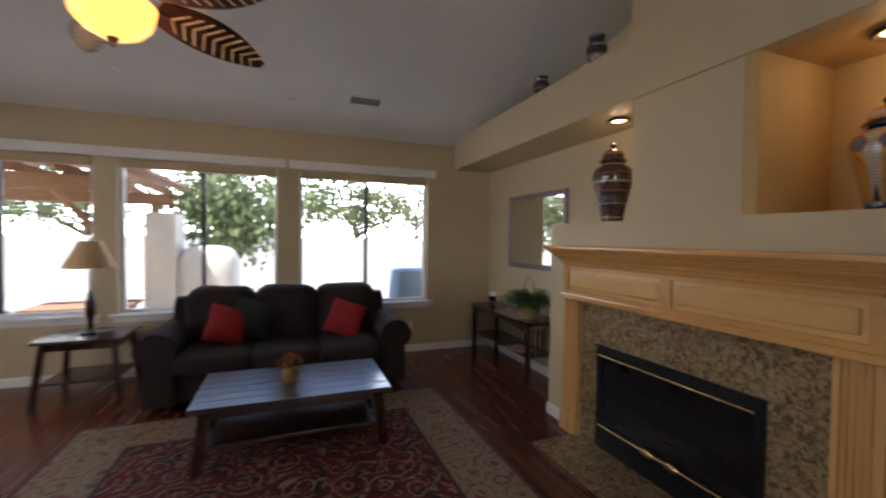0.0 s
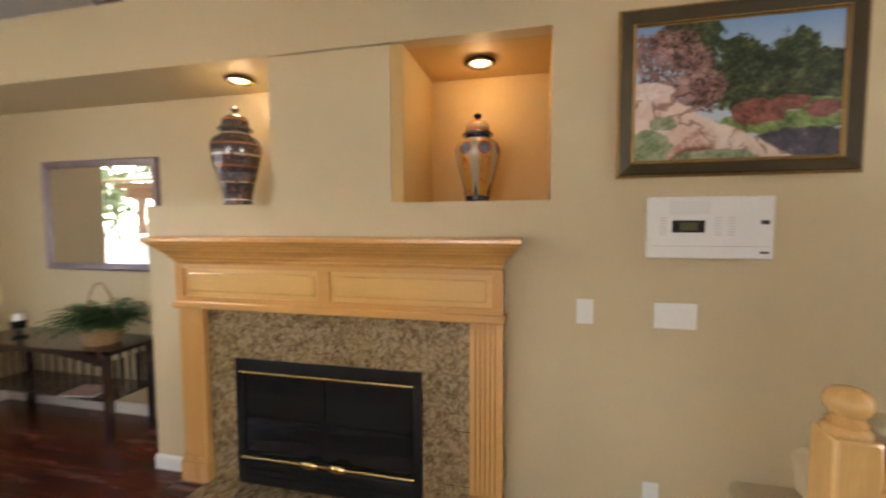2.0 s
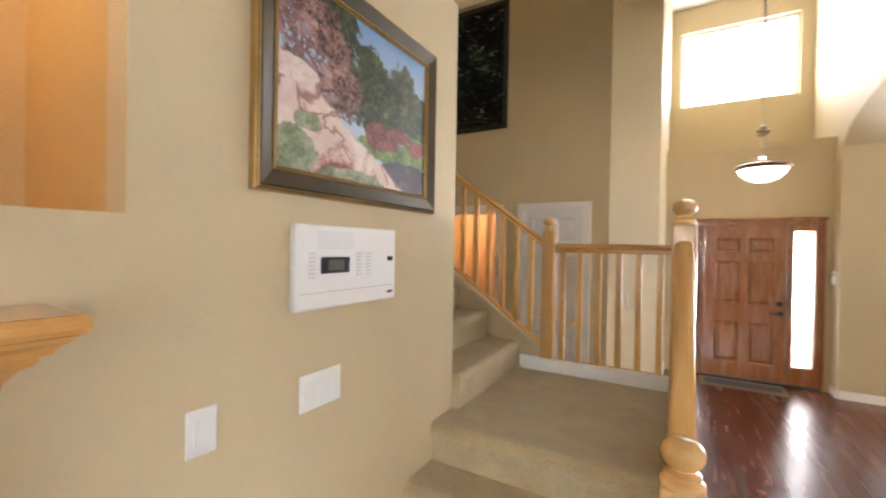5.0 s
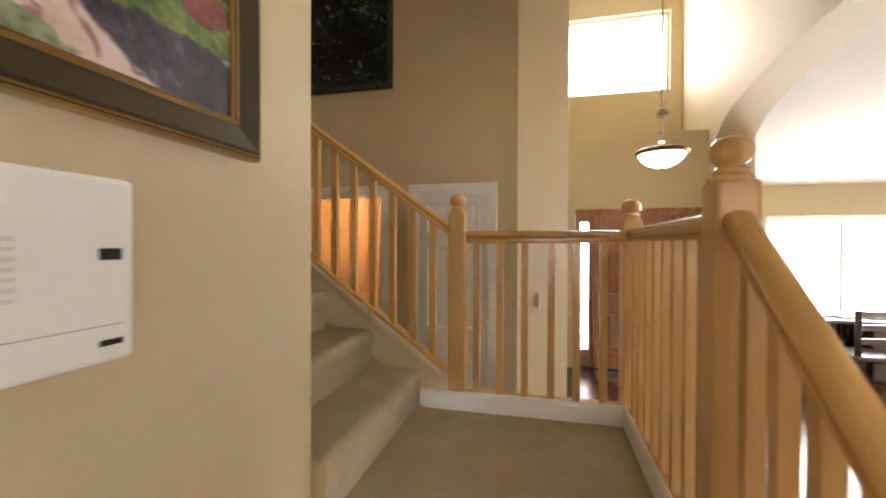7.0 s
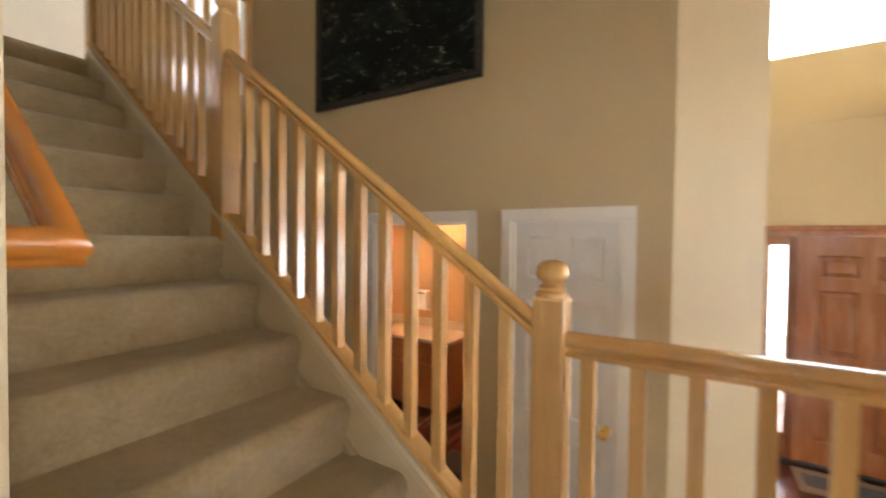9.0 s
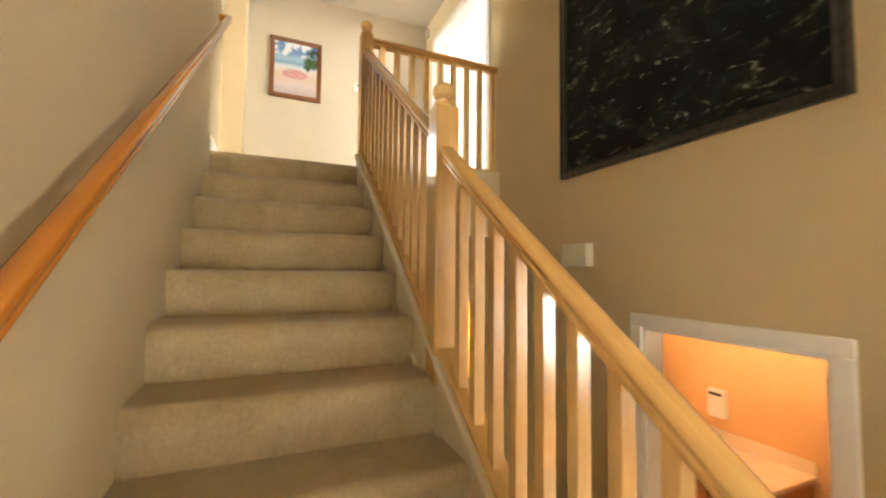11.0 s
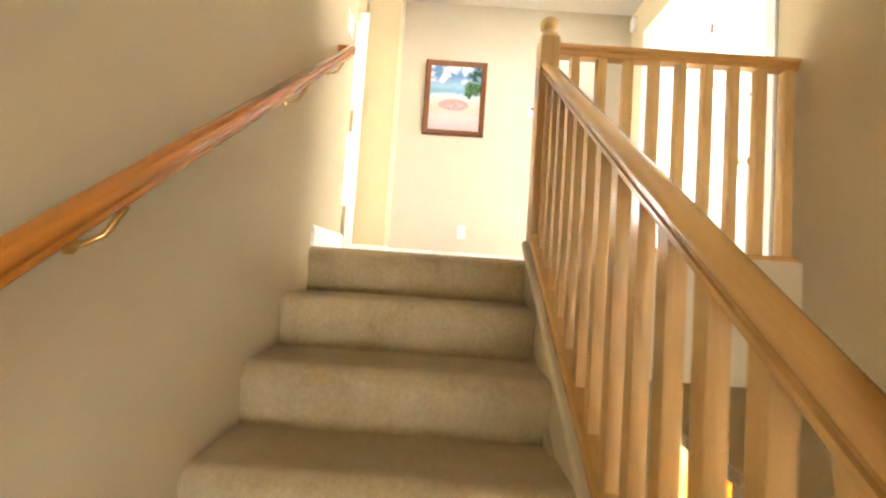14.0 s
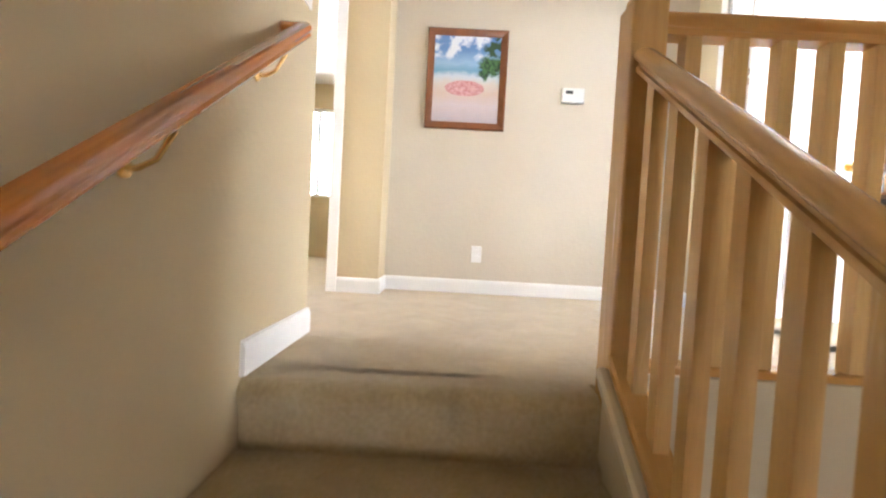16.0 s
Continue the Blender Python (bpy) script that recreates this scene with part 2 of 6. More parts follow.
def rug_cloth(w, h):
    """An oriental rug: a pale border and a deep red field with scrolling leaves."""
    n = Nodes("oriental_rug")
    c = n.add("ShaderNodeTexCoord", out=3)
    sep = n.tree.nodes.new("ShaderNodeSeparateXYZ")
    n.put(sep.inputs[0], c)
    ex = n.math("SUBTRACT", w / 2, n.math("ABSOLUTE", sep.outputs[0]))
    ey = n.math("SUBTRACT", h / 2, n.math("ABSOLUTE", sep.outputs[1]))
    edge = n.math("MINIMUM", ex, ey)
    vor = n.tree.nodes.new("ShaderNodeTexVoronoi")
    vor.feature = "F1"
    warp = n.add("ShaderNodeTexNoise", out=1, Vector=c, Scale=3.0, Detail=2.0)
    cw = n.mix(0.12, c, warp)
    n.put(vor.inputs["Vector"], cw)
    vor.inputs["Scale"].default_value = 5.2
    rings = n.math("SINE", n.math("MULTIPLY", vor.outputs["Distance"], 26.0))
    scroll = n.math("SINE", n.math("MULTIPLY", n.noise(c, 4.2, 2.0, 0.4, 1.5), 40.0))
    motif = n.math("MAXIMUM", n.math("MULTIPLY", n.step(rings, 0.72, 0.86), n.step(n.noise(c, 26.0, 3.0, 0.6), 0.42, 0.52)), n.math("MULTIPLY", n.step(scroll, 0.80, 0.95), n.step(n.noise(c, 19.0, 3.0, 0.6), 0.44, 0.52)))
    field = n.mix(n.step(n.noise(c, 6.0, 3.0), 0.5, 0.62), (0.1, 0.006, 0.01), (0.016, 0.005, 0.008))
    field = n.mix(motif, field, (0.27, 0.19, 0.12))
    field = n.mix(n.step(vor.outputs["Distance"], 0.16, 0.12), field, (0.24, 0.10, 0.05))
    border = n.mix(motif, (0.25, 0.205, 0.13), (0.17, 0.035, 0.03))
    border = n.mix(n.step(vor.outputs["Distance"], 0.17, 0.13), border, (0.085, 0.085, 0.06))
    col = n.mix(n.step(edge, 0.44, 0.45), border, field)
    line = n.math("MULTIPLY", n.step(edge, 0.44, 0.445), n.step(edge, 0.475, 0.47))
    col = n.mix(line, col, (0.05, 0.03, 0.03))
    col = n.mix(n.step(edge, 0.035, 0.03), col, (0.10, 0.03, 0.025))
    weave = n.noise(c, 320.0, 2.0)
    n.bump(weave, 0.5, 0.004)
    return n.set(Base_Color=col, Roughness=0.95)


M_CARPET = carpet()
M_GRANITE = granite()


# ---- mesh helpers ----
def box(bm, lo, hi, bevel=0.0):
    made = bmesh.ops.create_cube(bm, size=1.0)["verts"]
    for v in made:
        v.co = Vector(tuple(lo[i] + (v.co[i] + 0.5) * (hi[i] - lo[i]) for i in range(3)))
    if bevel:
        edges = list({e for v in made for e in v.link_edges})
        bmesh.ops.bevel(bm, geom=edges, offset=bevel, segments=2, affect="EDGES", profile=0.5)
    return bm


def cube(lo, hi, bevel=0.0):
    return box(bmesh.new(), lo, hi, bevel)


def lathe(profile, steps=24, bm=None, at=(0, 0, 0)):
    """Turns (radius, height) pairs about z."""
    bm = bm or bmesh.new()
    rings = []
    for r, z in profile:
        if r < 1e-5:
            rings.append([bm.verts.new((at[0], at[1], at[2] + z))])
        else:
            rings.append([bm.verts.new((at[0] + r * math.cos(2 * math.pi * k / steps), at[1] + r * math.sin(2 * math.pi * k / steps), at[2] + z)) for k in range(steps)])
    for a, b in zip(rings, rings[1:]):
        for k in range(steps):
            j = (k + 1) % steps
            vs = [a[k % len(a)], a[j % len(a)], b[j % len(b)], b[k % len(b)]]
            vs = [v for i, v in enumerate(vs) if v not in vs[:i]]
            if len(vs) > 2:
                bm.faces.new(vs)
    for ring in (rings[0], rings[-1]):
        if len(ring) > 2:
            bm.faces.new(ring)
    bmesh.ops.recalc_face_normals(bm, faces=bm.faces)
    return rounded(bm)


def prism(outline, axis, a, b, bm=None):
    """Pushes a closed outline of 2D points along an axis from a to b. The outline's plane: yz for x, xz for y, xy for z."""
    bm = bm or bmesh.new()

    def at(p, w):
        return {"x": (w, p[0], p[1]), "y": (p[0], w, p[1]), "z": (p[0], p[1], w)}[axis]

    lower = [bm.verts.new(at(p, a)) for p in outline]
    upper = [bm.verts.new(at(p, b)) for p in outline]
    bm.faces.new(lower), bm.faces.new(upper)
    for k in range(len(outline)):
        j = (k + 1) % len(outline)
        bm.faces.new((lower[k], lower[j], upper[j], upper[k]))
    bmesh.ops.recalc_face_normals(bm, faces=bm.faces)
    return bm


def tube(points, radius, sides=10, bm=None):
    bm = bm or bmesh.new()
    points = [Vector(p) for p in points]
    rings = []
    for i, p in enumerate(points):
        d = (points[min(i + 1, len(points) - 1)] - points[max(i - 1, 0)]).normalized()
        u = d.orthogonal().normalized() if abs(d.z) > 0.95 else d.cross(Vector((0, 0, 1))).normalized()
        v = d.cross(u)
        r = radius[i] if isinstance(radius, (list, tuple)) else radius
        rings.append([bm.verts.new(p + r * (math.cos(2 * math.pi * k / sides) * u + math.sin(2 * math.pi * k / sides) * v)) for k in range(sides)])
    for a, b in zip(rings, rings[1:]):
        for k in range(sides):
            j = (k + 1) % sides
            bm.faces.new((a[k], a[j], b[j], b[k]))
    bm.faces.new(rings[0]), bm.faces.new(rings[-1])
    bmesh.ops.recalc_face_normals(bm, faces=bm.faces)
    return rounded(bm)


def sweep(section, start, end, up=(0, 0, 1)):
    """A moulding: a closed 2D section (sideways, up) drawn from start to end."""
    bm = bmesh.new()
    start, end = Vector(start), Vector(end)
    d = (end - start).normalized()
    side = d.cross(Vector(up)).normalized()
    top = Vector(up)
    a = [bm.verts.new(start + side * p + top * q) for p, q in section]
    b = [bm.verts.new(end + side * p + top * q) for p, q in section]
    bm.faces.new(a), bm.faces.new(b)
    for k in range(len(section)):
        j = (k + 1) % len(section)
        bm.faces.new((a[k], a[j], b[j], b[k]))
    bmesh.ops.recalc_face_normals(bm, faces=bm.faces)
    return rounded(bm) if len(section) > 8 else bm


ROUND = set()


def rounded(bm):
    """Marks a turned or padded mesh, which is shaded smooth."""
    ROUND.add(id(bm))
    return bm


def mesh_of(name, bm, material):
    me = bpy.data.meshes.new(name)
    angle = 48 if id(bm) in ROUND else 20
    ROUND.discard(id(bm))
    for f in bm.faces:
        f.smooth = True
    bm.to_mesh(me)
    bm.free()
    me.materials.append(material)
    me.set_sharp_from_angle(angle=radians(angle))
    return me


def thing(name, at, label, category, group="", kind="", rz=0):
    ob = new(name)
    ob.empty_display_size = 0.1
    ob.matrix_world = pose(*at, 0, 0, rz)
    return tagged(ob, label, category, group, kind)


def part(name, bm, material, parent, label=""):
    ob = new(name, mesh_of(name, bm, material))
    ob.parent = parent
    return tagged(ob, label)


def solo(name, bm, material, label, category, at=(0, 0, 0), group="", kind="", rz=0):
    ob = new(name, mesh_of(name, bm, material))
    ob.matrix_world = pose(*at, 0, 0, rz)
    return tagged(ob, label, category, group, kind)


def structure(name, bm, material, label, category):
    return solo(name, bm, material, label, category, kind="structure")


def slab(axis, at, thick, u, v, holes=()):
    """A wall with real openings. axis x: the wall lies in a plane of that x, u is y and v is z; axis y: u is x, v is z."""
    bm = bmesh.new()
    us = sorted({u[0], u[1], *[h[0] for h in holes], *[h[1] for h in holes]})
    vs = sorted({v[0], v[1], *[h[2] for h in holes], *[h[3] for h in holes]})
    us, vs = [p for p in us if u[0] <= p <= u[1]], [p for p in vs if v[0] <= p <= v[1]]
    grid = {}
    for i in range(len(us) - 1):
        for j in range(len(vs) - 1):
            cu, cv = (us[i] + us[i + 1]) / 2, (vs[j] + vs[j + 1]) / 2
            grid[i, j] = not any(h[0] < cu < h[1] and h[2] < cv < h[3] for h in holes)
    cache = {}

    def vert(i, j, w):
        if (i, j, w) not in cache:
            d = at + w * thick
            cache[i, j, w] = bm.verts.new((d, us[i], vs[j]) if axis == "x" else (us[i], d, vs[j]))
        return cache[i, j, w]

    for (i, j), solid in grid.items():
        if not solid:
            continue
        for w in (0, 1):
            bm.faces.new((vert(i, j, w), vert(i + 1, j, w), vert(i + 1, j + 1, w), vert(i, j + 1, w)))
        for di, dj, a, b in ((-1, 0, (i, j), (i, j + 1)), (1, 0, (i + 1, j), (i + 1, j + 1)), (0, -1, (i, j), (i + 1, j)), (0, 1, (i, j + 1), (i + 1, j + 1))):
            if not grid.get((i + di, j + dj), False):
                bm.faces.new((vert(*a, 0), vert(*b, 0), vert(*b, 1), vert(*a, 1)))
    bmesh.ops.recalc_face_normals(bm, faces=bm.faces)
    return bm


# ---- structure ----
ROOF = 5.43
UP, LOW = 3.08, 0.77
RISE, RUN = 0.1925, 0.2627
WX, SY, HY = 2.226, -0.900, -3.05

structure("ground", cube((-60, 5.0, -0.35), (60, 90, -0.15)), M_PATIO, "pale sunlit concrete and dry ground of the back yard", "ground")
structure("floor", cube((-7.2, -6.6, -0.16), (8.6, 5.6, -0.012)), plain("subfloor", (0.03, 0.012, 0.008), 0.6), "dark subfloor under the cherry planks", "floor")

north = slab("y", 5.42, 0.16, (-5.1, 2.9), (-0.3, 4.4), [(-3.56, -1.945, 0.70, 2.42), (-1.73, -0.108, 0.70, 2.42), (0.14, 1.835, 0.70, 2.42)])
structure("wall_north", north, M_WALL, "tan painted window wall of the family room", "wall")
structure("wall_west", slab("x", -5.0, -0.12, (-1.2, 5.42), (0, 5.4), [(0.6, 4.2, 0.95, 2.4)]), M_WALL, "tan painted wall with a wide window opening", "wall")
chimney = slab("x", WX, 0.1, (SY, 5.42), (0, ROOF), [(3.09, 5.5, -1, 2.55), (2.205, 3.09, 1.71, 2.55), (2.215, 5.5, 2.97, 6), (0.62, 1.39, 1.71, 2.55), (1.39, 2.205, 1.71, 2.55), (1.30, 2.44, 0.06, 0.78)])
structure("wall_fireplace", chimney, M_WALL, "tan painted fireplace wall with a lit niche", "wall")
structure("wall_alcove", slab("x", 2.80, 0.1, (2.1, 5.42), (0, 4.4)), M_WALL, "tan painted alcove wall behind the console table", "wall")
body = bmesh.new()
box(body, (WX + 0.1, 2.2, 2.551), (2.80, 5.42, 2.969))
box(body, (WX + 0.1, 2.2, 1.60), (2.80, 3.088, 1.709))
box(body, (WX + 0.1, 2.98, 0), (2.80, 3.088, 1.60))
box(body, (WX + 0.1, 2.10, 1.712), (2.80, 2.205, 2.549))
box(body, (WX + 0.1, 2.10, 2.972), (2.80, 2.215, ROOF))
structure("wall_shelf_beam", body, M_WALL, "tan boxed plant shelf over the alcove", "wall")
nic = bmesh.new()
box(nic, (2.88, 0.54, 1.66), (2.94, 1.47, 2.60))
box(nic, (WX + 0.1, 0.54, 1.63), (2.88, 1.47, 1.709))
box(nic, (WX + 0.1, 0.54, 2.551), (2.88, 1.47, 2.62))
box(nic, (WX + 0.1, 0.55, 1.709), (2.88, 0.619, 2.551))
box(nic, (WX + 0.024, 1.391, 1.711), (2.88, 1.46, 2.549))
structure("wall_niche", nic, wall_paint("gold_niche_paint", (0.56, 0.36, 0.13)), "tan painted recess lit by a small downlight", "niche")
structure("wall_chase_panel", slab("x", WX + 0.022, 0.08, (1.462, 2.204), (1.71, 2.55)), M_WALL, "slightly recessed tan panel between the niches", "wall")

structure("wall_stair", slab("y", SY, 0.1, (WX + 0.1, 5.56), (0, ROOF)), M_WALL, "tan painted wall along the carpeted stairs", "wall")
structure("wall_header", slab("y", -0.83, -0.1, (-5.0, WX), (2.95, ROOF)), M_WALL, "tan painted header between family room and entry", "wall")
structure("wall_hall", slab("y", HY, -0.12, (1.746, 8.6), (0, ROOF), [(1.97, 2.575, -1, 2.04), (2.87, 3.64, -1, 2.04), (5.42, 6.02, -1, 2.04), (5.29, 6.55, UP, 5.06)]), M_WALL,
          "tall tan painted wall beside the stairwell", "wall")
cham = prism([(1.746, HY), (1.345, -3.47), (1.345, -6.4), (1.47, -6.4), (1.47, -3.55), (1.746, -3.17)], "z", 0, ROOF)
structure("wall_entry_east", cham, M_WALL, "tan entry wall with an angled corner", "wall")
structure("wall_door", slab("y", -5.41, -0.14, (-0.4, 1.345), (0, 2.95), [(-0.335, 1.145, -1, 2.06)]), M_WALL, "tan painted wall round the front door", "wall")
structure("wall_ledge", cube((-0.4, -6.4, 2.952), (1.345, -5.41, 3.02)), M_WALL, "tan ledge above the front door", "ledge")
structure("wall_front", slab("y", -6.4, -0.14, (-7.2, 1.47), (0, ROOF), [(-0.24, 1.215, 3.88, 5.05), (-0.4, 1.345, -1, 2.95), (-3.3, -1.47, 0.62, 2.02)]), M_WALL, "tan painted front wall with a high window", "wall")
arch = [(-6.4, 0), (-5.2, 0), (-5.2, 2.86)]
for k in range(1, 16):
    a = k / 16
    arch.append((-5.2 + 3.7 * a, 2.86 + 0.40 * (1 - (2 * a - 1) ** 2) ** 0.62))
arch += [(-1.5, 2.86), (-1.5, 0), (-0.93, 0), (-0.93, ROOF), (-6.4, ROOF)]
structure("wall_arch", prism(arch, "x", -0.8, -0.4), M_WALL, "thick tan wall with a wide arched opening", "wall")
structure("wall_living_north", slab("y", -1.2, 0.1, (-7.2, -0.8), (0, ROOF)), M_WALL, "tan painted wall between living and family room", "wall")
structure("wall_living_west", slab("x", -7.0, -0.12, (-6.4, -1.2), (0, ROOF), [(-4.6, -2.2, 0.6, 2.4)]), M_WALL, "tan painted living room wall", "wall")
structure("wall_landing_end", slab("x", 6.88, 0.1, (-3.05, -0.99), (UP, ROOF)), M_WALLUP, "tan wall at the top of the stairs, paled for daylight", "wall")
structure("wall_landing_pier", cube((6.62, -0.99, UP), (6.98, -0.70, ROOF)), M_WALL, "narrow tan wall pier beside a doorway", "wall")
rear = bmesh.new()
box(rear, (5.46, SY + 0.1, UP), (5.56, 2.6, ROOF))
box(rear, (6.62, 0.15, UP), (6.72, 2.6, ROOF))
box(rear, (6.62, -0.72, 5.12), (6.72, 0.15, ROOF))
box(rear, (6.62, 2.6, UP), (9.7, 2.7, ROOF))
box(rear, (6.98, -1.02, UP), (9.7, -0.92, ROOF))
structure("wall_corridor", rear, M_WALL, "tan painted corridor and bedroom walls upstairs", "wall")
# The opening is out of view, added to hold the corridor lamp.
structure("wall_corridor_end", slab("y", 2.6, 0.1, (5.46, 6.62), (UP, ROOF), [(5.62, 6.56, 3.9, 5.1)]), M_WALL, "tan corridor end wall with an unseen opening added for a lamp", "wall")
structure("wall_bedroom_east", slab("x", 9.6, 0.1, (-0.92, 2.6), (UP, ROOF), [(-0.35, 1.2, 3.9, 5.1)]), M_WALL, "tan bedroom wall with a window", "wall")
M_PALE = plain("pale_wall_paint", (0.70, 0.66, 0.60), 0.7, vary=0.04)
structure("wall_bedroom_west", slab("x", 4.2, 0.1, (-7.2, -3.17), (UP, 7.0), [(-6.1, -4.3, 4.0, 5.4)]), M_PALE, "pale bedroom wall with an unseen side window added for light", "wall")
structure("wall_bedroom_far", slab("x", 10.4, 0.1, (-7.2, -3.17), (UP, 7.0)), M_PALE, "pale far bedroom wall", "wall")
structure("wall_bedroom_south", slab("y", -7.1, -0.1, (4.3, 10.4), (UP, 7.0), [(4.5, 6.4, 3.9, 5.4)]), M_PALE, "pale bedroom wall with an unseen window placed for light", "wall")
structure("wall_hall_end", slab("x", 8.0, 0.1, (-3.05, -1.8), (0, 2.72)), M_WALL, "tan wall at the end of the lower hall", "wall")
structure("wall_under_stairs", prism([(WX - 0.05, 0), (8.0, 0), (8.0, 2.72), (4.95, 2.72), (4.75, 2.70), (2.05, 0.70), (2.05, 0)], "y", -1.913, -1.83), M_WALL, "tan wall under the stair flight", "wall")
structure("wall_under_landing", slab("x", 1.10, 0.08, (-1.93, 0.10), (0, 0.12)), M_WALL, "low tan wall below the stair landing", "wall")

bathbm = bmesh.new()
box(bathbm, (2.62, -5.0, 0), (2.70, -3.17, 2.5))
box(bathbm, (5.1, -5.0, 0), (5.2, -3.17, 2.5))
box(bathbm, (2.62, -5.08, 0), (5.2, -5.0, 2.5))
box(bathbm, (2.62, -5.08, 2.5), (5.2, -3.17, 2.58))
structure("wall_bathroom", bathbm, M_BATHW, "apricot painted powder room walls", "wall")
lau = bmesh.new()
box(lau, (5.25, -5.0, 0), (5.32, -3.17, 2.5))
box(lau, (7.0, -5.0, 0), (7.08, -3.17, 2.5))
box(lau, (5.25, -5.08, 0), (7.08, -5.0, 2.5))
box(lau, (5.25, -5.08, 2.5), (7.08, -3.17, 2.58))
structure("wall_utility", lau, M_CLOSETW, "utility room walls with yellow lamplight in their colour", "wall")

slope = 0.232
ceil = prism([(5.58, 2.88 - 0.16 * slope), (-0.83, 2.88 + 6.25 * slope), (-0.83, 2.98 + 6.25 * slope), (5.58, 2.98 - 0.16 * slope)], "x", -5.1, 2.9)
structure("ceiling_family", ceil, M_CEIL, "sloping off-white textured ceiling of the family room", "ceiling")
structure("ceiling_entry", cube((-7.2, -7.2, ROOF), (4.3, -0.83, ROOF + 0.1)), M_CEIL, "high off-white ceiling over entry and stairs", "ceiling")
structure("ceiling_landing", cube((4.3, -3.17, ROOF), (10.5, 2.7, ROOF + 0.1)), M_CEIL, "off-white ceiling over the upper landing", "ceiling")
structure("ceiling_bedroom", prism([(-3.17, 5.6), (-5.1, 6.7), (-7.2, 5.6), (-7.2, 5.7), (-5.1, 6.8), (-3.17, 5.7)], "x", 4.2, 10.5), M_CEIL, "vaulted white bedroom ceiling", "ceiling")
structure("ceiling_living", prism([(-6.4, 2.445), (-1.2, 4.8), (-1.2, 4.9), (-6.4, 2.545)], "x", -7.0, -0.8), plain("white_ceiling_paint", (0.82, 0.80, 0.76), 0.8, vary=0.03), "sloping white living room ceiling", "ceiling")
structure("ceiling_hall", cube((5.16, HY, 2.62), (8.0, -1.93, 2.72)), M_CEIL, "flat ceiling over the lower hall", "ceiling")
structure("floor_landing", cube((5.16, HY, 2.725), (10.4, 2.6, UP)), M_CARPET, "beige carpeted floor of the upper landing", "floor")
structure("floor_bedroom", cube((4.2, -7.2, 2.725), (10.4, -3.051, UP)), M_CARPET, "beige carpeted bedroom floor", "floor")
structure("wall_landing_edge", cube((5.06, HY, 2.60), (5.16, -1.90, 3.15)), M_WALL, "tan fascia below the landing guard rail", "wall")

# ---- baseboards and casings ----
BASE = [(0, 0), (0.014, 0), (0.014, 0.075), (0.008, 0.09), (0, 0.095)]


def baseboard(a, b, label="white painted baseboard"):
    structure("baseboard", sweep(BASE, a, b), M_WHITE, label, "baseboard")


baseboard((-5.0, 5.42, 0), (2.8, 5.42, 0))
baseboard((2.8, 5.42, 0), (2.8, 3.09, 0))
baseboard((WX + 0.1, 3.09, 0), (WX, 3.09, 0))
baseboard((WX, 3.104, 0), (WX, 2.89, 0))
baseboard((WX, 0.80, 0), (WX, 0.12, 0))
baseboard((1.345, -3.47, 0), (1.345, -5.41, 0))
baseboard((1.746, HY, 0), (1.345, -3.47, 0))
baseboard((1.90, HY, 0), (1.746, HY, 0))
baseboard((-0.40, -5.41, 0), (-0.40, -5.2, 0))
baseboard((-0.414, -5.2, 0), (-0.8, -5.2, 0))
baseboard((6.88, -0.99, UP), (6.88, HY, UP))
baseboard((6.62, -0.70, UP), (6.62, -1.004, UP))
baseboard((6.62, -0.99, UP), (6.88, -0.99, UP))
baseboard((5.07, SY, UP), (5.574, SY, UP))
baseboard((5.56, SY, UP), (5.56, -0.83, UP))
baseboard((6.88, HY, UP), (6.62, HY, UP))


def casing(name, y, x0, x1, z0, z1, face=1, material=M_WHITE):
    """A door casing on a wall in the plane y; face: +1 if it looks towards +y."""
    ob = thing(name, (0, 0, 0), "white painted door casing", "door casing", kind="structure")
    w, t = 0.065, 0.018 * face
    for n, lo, hi in (("jamb", (x0 - w, z0), (x0, z1)), ("jamb", (x1, z0), (x1 + w, z1)), ("head", (x0 - w, z1), (x1 + w, z1 + w))):
        part(n, cube((lo[0], min(y, y + t), lo[1]), (hi[0], max(y, y + t), hi[1]), 0.005), material, ob)
    for n, lo, hi in (("lining", (x0, z0), (x0 + 0.018, z1)), ("lining", (x1 - 0.018, z0), (x1, z1)), ("lining", (x0 + 0.018, z1 - 0.018), (x1 - 0.018, z1))):
        part(n, cube((lo[0], y - 0.12, lo[1]), (hi[0], y + 0.002, hi[1])), material, ob)
    return ob


casing("door_casing_closet", HY, 1.97, 2.575, 0, 2.04)
casing("door_casing_bath", HY, 2.87, 3.64, 0, 2.04)
casing("door_casing_utility", HY, 5.42, 6.02, 0, 2.04)
casing("door_casing_bedroom", HY, 5.29, 6.55, UP, 5.06)
pc = thing("door_casing_corridor", (0, 0, 0), "white painted casing of a bedroom doorway", "door casing", kind="structure")
part("jamb", cube((6.602, -0.725, UP), (6.62, -0.66, 5.12), 0.004), M_WHITE, pc)
part("jamb", cube((6.602, 0.09, UP), (6.62, 0.155, 5.12), 0.004), M_WHITE, pc)


